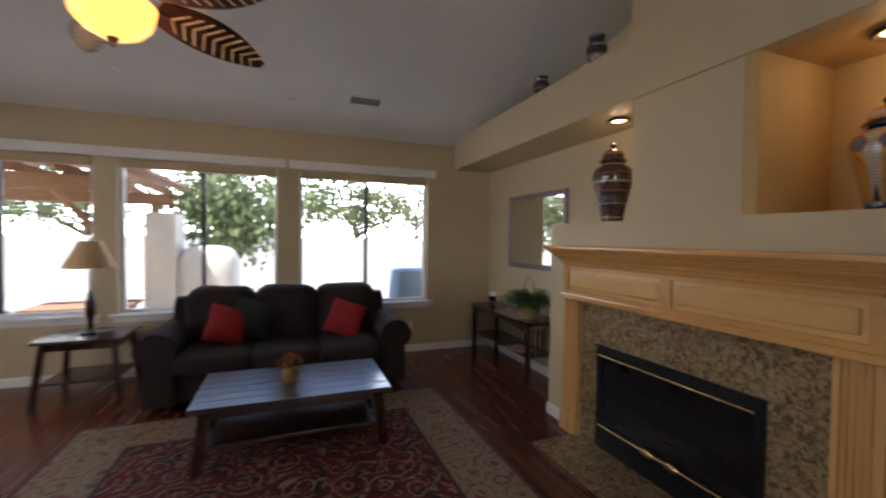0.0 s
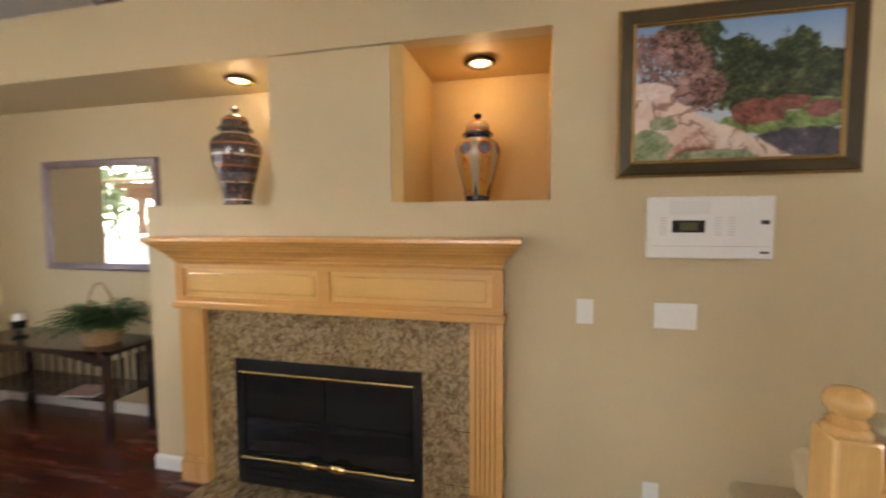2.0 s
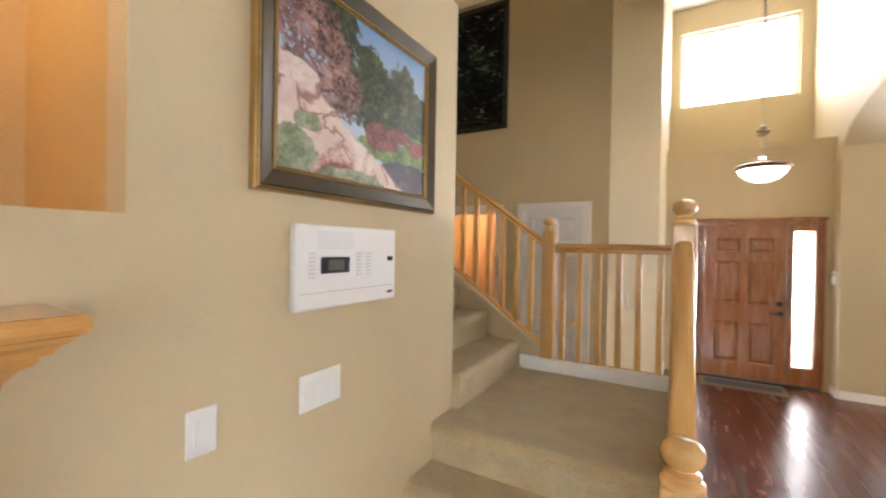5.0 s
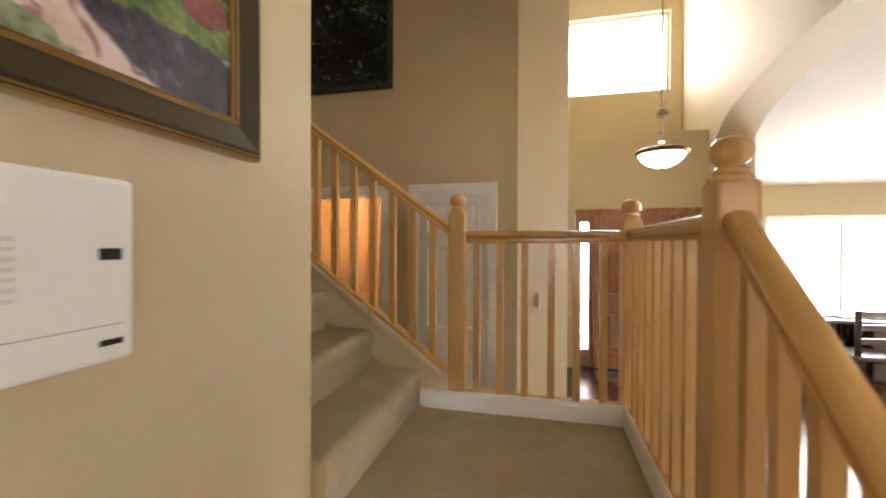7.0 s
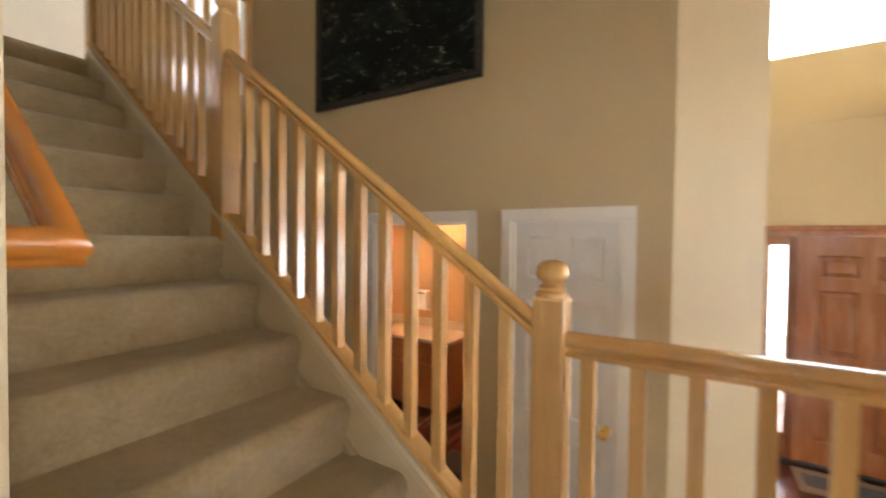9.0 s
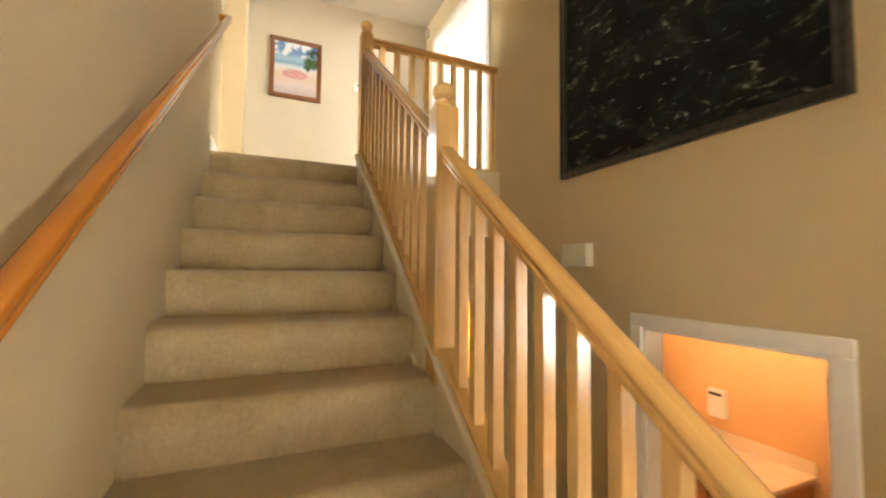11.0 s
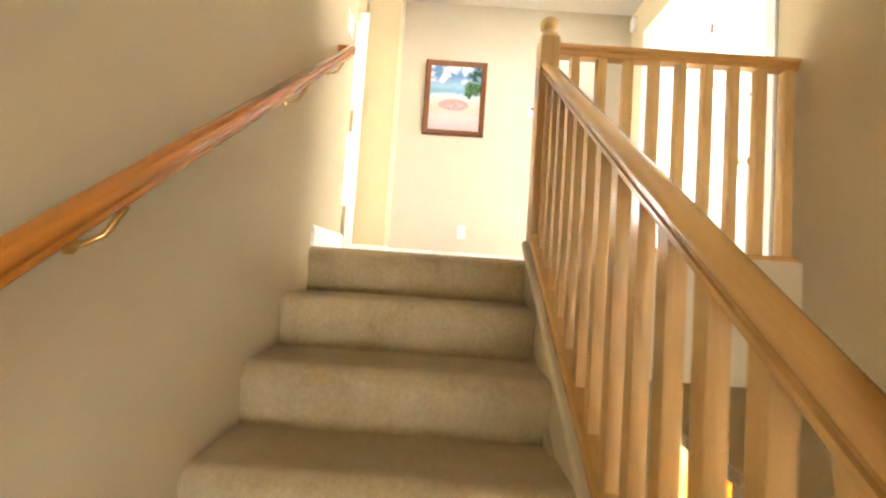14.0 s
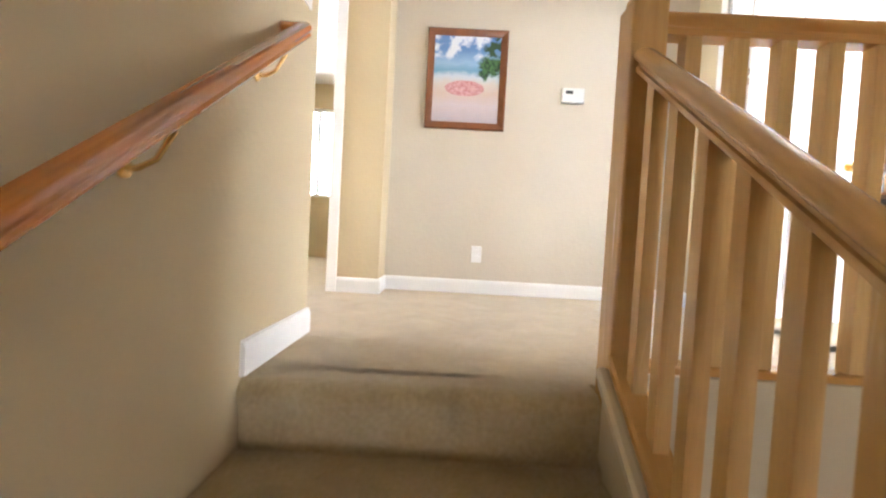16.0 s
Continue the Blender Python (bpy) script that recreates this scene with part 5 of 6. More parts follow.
for k in range(9):
    part("speaker_slot", cube((-W2 + 0.09, -0.0306, 0.062 + k * 0.007), (-W2 + 0.26, -0.0292, 0.0645 + k * 0.007)), plain("slot_grey", (0.62, 0.62, 0.60), 0.6) if k == 0 else bpy.data.materials["slot_grey"], com)
for k in range(7):
    for x in (0.02, 0.075, -0.205):
        part("button", cube((x, -0.0325, -0.035 + k * 0.013), (x + 0.028, -0.029, -0.029 + k * 0.013), 0.001), bpy.data.materials["slot_grey"], com)
part("jack", cube((W2 - 0.055, -0.033, 0.015), (W2 - 0.022, -0.029, 0.033), 0.001), M_BLACK, com)
part("badge", cube((W2 - 0.055, -0.0315, -0.115), (W2 - 0.02, -0.0295, -0.106)), M_BLACK, com)

chime = solo("door_chime", cube((-0.11, -0.06, -0.07), (0.11, 0, 0.07), 0.006), plain("aged_ivory_plastic", (0.66, 0.62, 0.48), 0.5), "ivory door chime box high on the hall wall", "door chime", (4.09, HY, 2.42), rz=180)
thermo = thing("thermostat", (6.88, -2.227, 4.477), "small white wall thermostat", "thermostat", rz=-90)
part("case", cube((-0.075, -0.028, -0.05), (0.075, 0, 0.05), 0.006), M_PLATE, thermo)
part("display", cube((-0.055, -0.030, 0.008), (-0.005, -0.027, 0.03)), M_BLACK, thermo)
solo("motion_sensor", cube((-0.035, -0.04, -0.06), (0.035, 0, 0.06), 0.012), M_PLATE, "white motion sensor in the ceiling corner", "sensor", (6.80, HY, 5.30), rz=180)

# ---- sitting area ----
RUGX, RUGY, RUGW, RUGH = -0.045, 2.75, 3.0, 2.55
solo("area_rug", cube((-RUGW / 2, -RUGH / 2, 0.0), (RUGW / 2, RUGH / 2, 0.012), 0.004), rug_cloth(RUGW, RUGH), "oriental rug with a red field and cream border", "rug", (RUGX, RUGY, 0.001))

sofa = thing("sofa", (0.0, 4.62, 0), "dark brown microfibre three-seat sofa under the windows", "sofa")
part("base", soft((-1.12, -0.42, 0.06), (1.12, 0.42, 0.34), 0.04), M_SOFA, sofa)
for k in range(3):
    part("seat_cushion", soft((-0.93 + 0.62 * k, -0.50, 0.30), (-0.315 + 0.62 * k, 0.20, 0.50), 0.07, puff=0.06, rough=0.012), M_SOFA, sofa)
    bm = soft((-0.95 + 0.635 * k, 0.08, 0.46), (-0.32 + 0.635 * k, 0.40, 1.02), 0.11, puff=0.07, rough=0.02)
    part("back_cushion", bm, M_SOFA, sofa)
part("back_frame", soft((-1.1, 0.24, 0.2), (1.1, 0.48, 0.95), 0.08), M_SOFA, sofa)
for s in (-1, 1):
    out = [(s * 0.94, 0.06), (s * 0.94, 0.46)]
    for k in range(13):
        a = math.radians(215 - k * 22.5)
        out.append((s * (1.075 + 0.165 * math.cos(a)), 0.555 + 0.155 * math.sin(a)))
    out += [(s * 1.17, 0.42), (s * 1.17, 0.06)]
    part("arm", prism(out, "y", -0.46, 0.42), M_SOFA, sofa)
for x in (-1.0, 1.0):
    for y in (-0.36, 0.36):
        part("foot", lathe([(0.03, 0), (0.04, 0.06), (0, 0.06)], 12, at=(x, y, 0)), M_DARKZ, sofa)


def pillow(at, rx, rz, size, material, label):
    bm = bmesh.new()
    n = 10
    for side in (-1, 1):
        grid = {}
        for i in range(n + 1):
            for j in range(n + 1):
                u, v = 2 * i / n - 1, 2 * j / n - 1
                t = (max(0.0, (1 - u ** 2) * (1 - v ** 2))) ** 0.45 * 0.075
                pull = 1 - 0.06 * (1 - abs(u)) * abs(v) - 0.06 * (1 - abs(v)) * abs(u)
                grid[i, j] = bm.verts.new((u * size / 2 * pull, side * t, v * size / 2 * pull))
        for i in range(n):
            for j in range(n):
                bm.faces.new((grid[i, j], grid[i + 1, j], grid[i + 1, j + 1], grid[i, j + 1]))
    bmesh.ops.remove_doubles(bm, verts=bm.verts, dist=0.0005)
    bmesh.ops.recalc_face_normals(bm, faces=bm.faces)
    rounded(bm)
    ob = solo("throw_pillow", bm, material, label, "pillow", at, "pillows on the sofa")
    ob.matrix_world = pose(*at, rx, 18, rz)


pillow((-0.56, 4.56, 0.685), -22, 14, 0.38, M_RED, "red square throw pillow leaning on the sofa")
pillow((0.60, 4.56, 0.685), -22, -16, 0.38, M_RED, "red square throw pillow leaning on the sofa")
pillow((-0.34, 4.66, 0.72), -18, 6, 0.40, plain("dark_green_cloth", (0.016, 0.024, 0.020), 0.85, vary=0.3), "dark green throw pillow on the sofa")

table = thing("coffee_table", (0.07, 3.37, 0), "dark stained coffee table with a planked top and lower shelf", "coffee table")
for k in range(6):
    part("top_plank", cube((-0.67, -0.39 + k * 0.13 + 0.003, 0.415), (0.67, -0.26 + k * 0.13 - 0.003, 0.45), 0.003), M_DARK, table)
part("apron", cube((-0.56, -0.31, 0.345), (0.56, -0.285, 0.415)), M_DARK, table)
part("apron", cube((-0.56, 0.285, 0.345), (0.56, 0.31, 0.415)), M_DARK, table)
part("apron", cube((-0.56, -0.285, 0.345), (-0.535, 0.285, 0.415)), M_DARK, table)
part("apron", cube((0.535, -0.285, 0.345), (0.56, 0.285, 0.415)), M_DARK, table)
part("shelf", cube((-0.57, -0.30, 0.14), (0.57, 0.30, 0.165), 0.003), M_DARK, table)
for sx in (-1, 1):
    for sy in (-1, 1):
        bm = cube((-0.035, -0.035, 0.012), (0.035, 0.035, 0.415), 0.004)
        for v in bm.verts:
            v.co += Vector((sx * (0.62 - 0.10 * v.co.z), sy * (0.34 - 0.08 * v.co.z), 0))
        part("leg", bm, M_DARKZ, table)

bowl = thing("flower_bowl", (0.02, 3.36, 0.45), "small vase of red and orange silk flowers", "flower arrangement")
part("vase", lathe([(0.0, 0), (0.045, 0), (0.062, 0.03), (0.07, 0.07), (0.055, 0.10), (0.05, 0.11), (0.045, 0.105), (0.0, 0.06)], 20), plain("amber_pottery", (0.28, 0.17, 0.06), 0.3, vary=0.3, scale=20), bowl)
fl = random.Random(4)
for name, mat_, count in (("red_petals", M_RED, 26), ("orange_petals", plain("orange_petal", (0.5, 0.13, 0.03), 0.7), 18), ("leaves", M_LEAF, 30)):
    bm = bmesh.new()
    for _ in range(count):
        a, e = fl.uniform(0, 6.28), fl.uniform(0.15, 1.4)
        p = Vector((0.085 * math.cos(a) * math.cos(e), 0.085 * math.sin(a) * math.cos(e), 0.125 + 0.075 * math.sin(e)))
        m = Matrix.Translation(p) @ Euler((fl.uniform(0, 3), fl.uniform(0, 3), a)).to_matrix().to_4x4()
        vs = [bm.verts.new(m @ Vector(q)) for q in ((-0.024, 0, 0), (-0.01, 0.02, 0.006), (0.018, 0.016, 0), (0.028, 0, -0.004), (0.014, -0.019, 0.004), (-0.012, -0.018, 0))]
        bm.faces.new(vs)
    part(name, bm, mat_, bowl)


def small_table(name, at, w, d, h, label, splay=0.04):
    ob = thing(name, at, label, "side table")
    part("tabletop", cube((-w / 2, -d / 2, h - 0.03), (w / 2, d / 2, h), 0.006), M_DARKZ, ob)
    for y in (-1, 1):
        part("apron", cube((-w / 2 + 0.07, y * (d / 2 - 0.06) - 0.01, h - 0.10), (w / 2 - 0.07, y * (d / 2 - 0.06) + 0.01, h - 0.03)), M_DARKZ, ob)
    for x in (-1, 1):
        part("apron", cube((x * (w / 2 - 0.06) - 0.01, -d / 2 + 0.07, h - 0.10), (x * (w / 2 - 0.06) + 0.01, d / 2 - 0.07, h - 0.03)), M_DARKZ, ob)
    part("shelf", cube((-w / 2 + 0.05, -d / 2 + 0.05, 0.19), (w / 2 - 0.05, d / 2 - 0.05, 0.212), 0.003), M_DARKZ, ob)
    for sx in (-1, 1):
        for sy in (-1, 1):
            bm = cube((-0.024, -0.024, 0), (0.024, 0.024, h - 0.03), 0.004)
            for v in bm.verts:
                k = 1 - v.co.z / h
                v.co += Vector((sx * (w / 2 - 0.075 + splay * k), sy * (d / 2 - 0.075 + splay * k), 0))
            part("leg", bm, M_DARKZ, ob)
    return ob


small_table("end_table", (-1.80, 4.95, 0), 0.68, 0.62, 0.60, "dark stained end table with splayed legs beside the sofa", 0.06)
lamp = thing("table_lamp", (-1.80, 4.95, 0.60), "table lamp with a tan pleated shade on the end table", "table lamp")
part("lamp_base", lathe([(0.0, 0), (0.085, 0), (0.088, 0.015), (0.06, 0.03), (0.03, 0.05), (0.024, 0.12), (0.042, 0.20), (0.046, 0.28), (0.03, 0.38), (0.016, 0.44), (0.012, 0.62), (0, 0.64)], 20), M_DARKZ, lamp)
n_f = 40
bm = bmesh.new()
rings2 = []
for r, z in ((0.215, 0.645), (0.085, 0.905), (0.080, 0.905), (0.208, 0.645)):
    rings2.append([bm.verts.new(((r + 0.004 * (k % 2)) * math.cos(2 * math.pi * k / n_f), (r + 0.004 * (k % 2)) * math.sin(2 * math.pi * k / n_f), z)) for k in range(n_f)])
for a, b in zip(rings2, rings2[1:]):
    for k in range(n_f):
        bm.faces.new((a[k], a[(k + 1) % n_f], b[(k + 1) % n_f], b[k]))
part("lamp_shade", bm, M_SHADE, lamp, "tan pleated fabric shade")
part("finial", lathe([(0, 0.90), (0.008, 0.90), (0.012, 0.925), (0, 0.94)], 10), M_BRONZE, lamp)
solo("trinket_box", cube((-0.06, -0.045, 0), (0.06, 0.045, 0.055), 0.008), M_DARK, "small dark box on the end table", "box", (-1.62, 4.78, 0.60), rz=20)

con = thing("console_table", (2.56, 4.36, 0), "dark stained console table with slatted ends against the alcove wall", "console table")
bm = prism([(-0.20, -0.74), (0.22, -0.74), (0.22, 0.74), (-0.20, 0.74), (-0.225, 0.6), (-0.232, 0.0), (-0.225, -0.6)], "z", 0.665, 0.695)
part("tabletop", bm, M_DARKZ, con)
part("shelf", cube((-0.17, -0.66, 0.30), (0.19, 0.66, 0.322), 0.003), M_DARKZ, con)
for y in (-0.66, 0.66):
    for x in (-0.17, 0.17):
        part("leg", cube((x - 0.024, y - 0.024, 0), (x + 0.024, y + 0.024, 0.665), 0.004), M_DARKZ, con)
    for k in range(5):
        part("slat", cube((-0.11 + k * 0.055 - 0.008, y - 0.008, 0.322), (-0.11 + k * 0.055 + 0.008, y + 0.008, 0.60), 0.002), M_DARKZ, con)
arc = [(0.64, 0.665), (-0.64, 0.665), (-0.64, 0.56)]
for k in range(1, 12):
    a = k / 12
    arc.append((-0.64 + 1.28 * a, 0.56 + 0.075 * math.sin(math.pi * a)))
arc.append((0.64, 0.56))
part("arched_apron", prism(arc, "x", -0.18, -0.16), M_DARKZ, con)
for k in range(12):
    part("spindle", cube((0.165, -0.55 + k * 0.1 - 0.007, 0.322), (0.179, -0.55 + k * 0.1 + 0.007, 0.62), 0.002), M_DARKZ, con)
bk = thing("magazine", (2.48, 4.02, 0.322), "glossy magazine lying on the console shelf", "magazine", rz=8)
part("pages", cube((-0.10, -0.14, 0), (0.10, 0.14, 0.008)), M_PLATE, bk)
part("cover", cube((-0.102, -0.142, 0.008), (0.102, 0.142, 0.010)), plain("magazine_print", (0.30, 0.16, 0.12), 0.3, vary=0.9, scale=18), bk)
cd = thing("candle_holder", (2.50, 4.72, 0.695), "white pillar candle on a dark iron stand", "candle")
part("stand", lathe([(0, 0), (0.05, 0), (0.052, 0.01), (0.015, 0.025), (0.012, 0.06), (0.045, 0.075), (0.055, 0.08), (0, 0.082)], 18), M_BLACK, cd)
part("glass_cup", lathe([(0, 0.082), (0.045, 0.082), (0.05, 0.14), (0.046, 0.14), (0.042, 0.09), (0, 0.088)], 18), M_BLACK, cd)
part("candle", lathe([(0, 0.088), (0.038, 0.088), (0.038, 0.19), (0.03, 0.193), (0, 0.188)], 18), M_PLATE, cd)

fern = thing("fern_basket", (2.52, 3.90, 0.695), "green fern in a wicker basket with a hooped handle", "potted plant")
part("basket", lathe([(0, 0), (0.10, 0), (0.125, 0.06), (0.14, 0.13), (0.135, 0.14), (0.12, 0.12), (0, 0.10)], 24), M_WICKER, fern)
part("handle", tube([(0.0, 0.14 * math.cos(a), 0.13 + 0.33 * math.sin(a)) for a in [math.pi * k / 16 for k in range(17)]], 0.008, 8), M_WICKER, fern)
fr = random.Random(11)
bm = bmesh.new()
for _ in range(230):
    a, ln, lift = fr.uniform(0, 6.28), fr.uniform(0.20, 0.40), fr.uniform(0.55, 1.5)
    base = Vector((0.05 * math.cos(a), 0.05 * math.sin(a), 0.12))
    prev = None
    for k in range(9):
        t = k / 8
        r = ln * (t * math.cos(lift) + 0.25 * t * t)
        p = base + Vector((r * math.cos(a), r * math.sin(a), ln * (1.25 * t * math.sin(lift) - 0.75 * t * t)))
        if p.x > 0.25:
            p.x = 0.25
        side_ = Vector((-math.sin(a), math.cos(a), 0))
        if prev is not None:
            wv = 0.058 * math.sin(math.pi * min(1, t * 0.95 + 0.05)) + 0.004
            d = (p - prev)
            for s in (-1, 1):
                q = prev + side_ * s * wv + d * 0.7 + Vector((0, 0, -0.012))
                bm.faces.new([bm.verts.new(v) for v in (prev, prev + d * 0.55, q)])
        prev = p
part("fronds", bm, M_LEAF, fern, "arching green fern fronds")


# ---- ceiling fan ----
fan = thing("ceiling_fan", (-0.68, 2.10, 2.385), "ceiling fan with carved leaf blades and a lit amber bowl", "ceiling fan")
part("down_rod", tube([(0, 0, 0.36), (0, 0, 1.275)], 0.014, 10), M_BRONZE, fan)
part("canopy", lathe([(0.0, 1.12), (0.03, 1.12), (0.07, 1.17), (0.075, 1.24), (0, 1.24)], 20), M_BRONZE, fan)
part("motor", lathe([(0.0, 0.17), (0.06, 0.17), (0.11, 0.19), (0.125, 0.24), (0.115, 0.30), (0.07, 0.345), (0.03, 0.37), (0, 0.37)], 28), M_BRONZE, fan)
part("light_bowl", lathe([(0.0, 0.0), (0.05, 0.004), (0.10, 0.03), (0.135, 0.07), (0.15, 0.12), (0.155, 0.15), (0.15, 0.15), (0.0, 0.15)], 28), M_AMBER, fan, "glowing amber glass bowl")
part("bowl_finial", lathe([(0, -0.035), (0.012, -0.03), (0.008, -0.018), (0.022, -0.008), (0.024, 0.002), (0, 0.004)], 14), M_BRONZE, fan)
M_BLADE = wood("carved_blade", (0.03, 0.009, 0.006), (0.085, 0.026, 0.013), (1, 9, 9), 0.4, 0.2)
M_RIB = plain("pale_rattan", (0.58, 0.48, 0.38), 0.6)
for k in range(5):
    ang = -28 + 72 * k
    m = pose(0, 0, 0.20, 0, 0, ang) @ pose(0, 0, 0, -24, 0, 0)
    top, low = [], []
    for j in range(15):
        t = j / 14
        w_ = 0.105 * math.sin(math.pi * min(0.98, 0.12 + 0.86 * t)) ** 0.7 + 0.004
        top.append((0.17 + 0.57 * t, w_))
        low.append((0.17 + 0.57 * t, -w_))
    bm = prism(top + low[::-1], "z", -0.006, 0.006)
    for v in bm.verts:
        v.co.z -= 0.10 * max(0.0, (v.co.x - 0.3)) ** 1.5
    bmesh.ops.transform(bm, matrix=m, verts=bm.verts)
    blade = part("blade", bm, M_BLADE, fan, "dark carved palm-leaf blade")
    for j in range(9):
        x = 0.24 + 0.052 * j
        zz = -0.009 - 0.10 * max(0.0, x - 0.3) ** 1.5
        w_ = 0.105 * math.sin(math.pi * min(0.98, 0.12 + 0.86 * (x - 0.17) / 0.57)) ** 0.7
        for s in (-1, 1):
            rb = tube([(x, 0, zz), (min(0.725, x + 0.05), s * w_ * 0.86, zz - 0.004)], 0.0048, 5)
            bmesh.ops.transform(rb, matrix=m, verts=rb.verts)
            part("rib", rb, M_RIB, blade)
    arm = tube([(0.09, 0, 0.0), (0.14, 0, -0.01), (0.22, 0, 0.0)], 0.012, 8)
    bmesh.ops.transform(arm, matrix=m, verts=arm.verts)
    part("blade_arm", arm, M_BRONZE, fan)


def slope_z(y):
    return 2.88 + (5.42 - y) * slope


vent = thing("ceiling_vent", (0.80, 4.55, slope_z(4.55)), "white slatted ceiling vent", "ceiling vent")
vent.matrix_world = pose(0.80, 4.55, slope_z(4.55), -math.degrees(math.atan(slope)), 0, 0)
part("vent_frame", cube((-0.19, -0.085, -0.012), (0.19, 0.085, -0.001), 0.003), M_WHITE, vent)
# Slats coloured dark grey for the shade in the vent's gaps.
for k in range(6):
    part("slat", cube((-0.165, -0.062 + k * 0.022, -0.018), (0.165, -0.048 + k * 0.022, -0.012)), plain("vent_shadow", (0.22, 0.21, 0.2), 0.7) if k == 0 else bpy.data.materials["vent_shadow"], vent)
for x, y in ((0.06, 4.72), (-1.45, 4.55)):
    solo("ceiling_disc", lathe([(0, -0.022), (0.04, -0.02), (0.05, -0.008), (0.052, 0.004), (0, 0.004)], 18), M_WHITE, "small white round ceiling cover", "ceiling cover", (x, y, slope_z(y)), "covers on the family room ceiling")

# ---- entry ----
pen = thing("pendant_lamp", (0.48, -4.0, 2.33), "bowl pendant lamp with bronze rim on a long rod", "pendant lamp")
part("glass_bowl", lathe([(0, 0.0), (0.06, 0.005), (0.13, 0.035), (0.185, 0.085), (0.21, 0.135), (0.205, 0.135), (0.0, 0.135)], 32), M_BOWL, pen, "lit frosted glass bowl")
part("rim", lathe([(0.205, 0.125), (0.222, 0.13), (0.232, 0.145), (0.225, 0.162), (0.20, 0.175), (0.12, 0.19), (0.03, 0.20), (0, 0.20)], 32), M_BRONZE, pen)
part("bowl_finial", lathe([(0, -0.02), (0.014, -0.015), (0.018, 0.0), (0, 0.004)], 12), M_BRONZE, pen)
part("rod", tube([(0, 0, 0.20), (0, 0, 3.08)], 0.009, 8), M_NICKEL, pen)
for z, r in ((0.25, 0.03), (0.34, 0.018), (0.47, 0.045), (0.51, 0.06), (0.545, 0.03)):
    part("turned_collar", lathe([(0.009, z - 0.02), (r, z - 0.008), (r, z + 0.008), (0.009, z + 0.02)], 16), M_NICKEL, pen)
part("ceiling_plate", lathe([(0, 3.02), (0.05, 3.03), (0.07, 3.10), (0, 3.10)], 18), M_NICKEL, pen)


def high_window(name, axis, at, u0, u1, v0, v1, label, bars=()):
    ob = thing(name, (0, 0, 0), label, "window", kind="structure")

    def bar(n, a0, a1, b0, b1, d0=-0.03, d1=0.03, material=M_WHITE):
        lo, hi = ((a0, at + d0, b0), (a1, at + d1, b1)) if axis == "y" else ((at + d0, a0, b0), (at + d1, a1, b1))
        return part(n, cube(lo, hi, 0.0), material, ob)

    bar("window_frame", u0, u0 + 0.04, v0, v1), bar("window_frame", u1 - 0.04, u1, v0, v1)
    bar("window_frame", u0 + 0.04, u1 - 0.04, v0, v0 + 0.04), bar("window_frame", u0 + 0.04, u1 - 0.04, v1 - 0.04, v1)
    for b in bars:
        bar("mullion", b - 0.02, b + 0.02, v0 + 0.04, v1 - 0.04)
    pane = bar("pane", u0 + 0.04, u1 - 0.04, v0 + 0.04, v1 - 0.04, -0.004, 0.004, M_GLASS)
    pane.visible_shadow = False
    return ob


high_window("window_entry", "y", -6.5, -0.24, 1.215, 3.88, 5.05, "white framed high window over the front door")
high_window("window_living", "y", -6.5, -3.3, -1.47, 0.62, 2.02, "white framed living room window", (-2.385,))
# Unseen window, added so that light from the west reaches the stairs.
high_window("fill_window_living", "x", -7.07, -4.6, -2.2, 0.6, 2.4, "unseen living room side window, added to light the stairs", (-3.4,))
high_window("window_side", "x", -5.07, 0.6, 4.2, 0.95, 2.4, "white framed wide side window", (2.4,))
# Unseen bedroom windows: south one placed, west one added, to light the landing.
high_window("window_bedroom", "y", -7.16, 4.5, 6.4, 3.9, 5.4, "unseen bedroom window, placed to light the landing", (5.45,))
high_window("fill_window_bedroom", "x", 4.22, -6.1, -4.3, 4.0, 5.4, "unseen west bedroom window, added to light the landing wall", (-5.2,))
high_window("window_bedroom_side", "x", 9.66, -0.35, 1.2, 3.9, 5.1, "white framed side bedroom window", (0.42,))
M_HAZE = glow("bright_haze", (1.0, 0.99, 0.96), 1.5)
structure("backdrop_front", cube((-12, -12.1, -2), (14, -12.0, 12)), M_HAZE, "bright hazy sky beyond the front windows", "backdrop")
structure("backdrop_west", cube((-14.1, -12, -2), (-14.0, 4.6, 9)), M_HAZE, "bright hazy sky beyond the west windows", "backdrop")
# Glowing sheet added to send level light in through the north windows.
structure("backdrop_north", cube((-45, 42.0, -2), (45, 42.1, 12)), glow("yard_fill_glow", (1.0, 0.99, 0.95), 7.0), "glowing sheet far beyond the yard, added to brighten the rooms", "backdrop")
structure("backdrop_east", cube((14.0, -4, 0), (14.1, 5, 9)), M_HAZE, "bright hazy sky beyond the east windows", "backdrop")
# Unseen eave, added to keep the sun off the high entry window.
structure("roof_eave", cube((-8, -8.2, 5.6), (3, -6.54, 5.7)), M_WHITE, "unseen white eave, added to keep the sun out of the entry", "eave")
structure("porch", cube((-8, -12, -0.2), (3, -6.55, -0.05)), M_STUCCO, "pale concrete porch outside the front door", "ground")
structure("wall_porch", cube((-0.75, -7.6, -0.05), (-0.60, -6.56, 1.0)), M_CEDAR, "low tan wall on the porch", "wall")

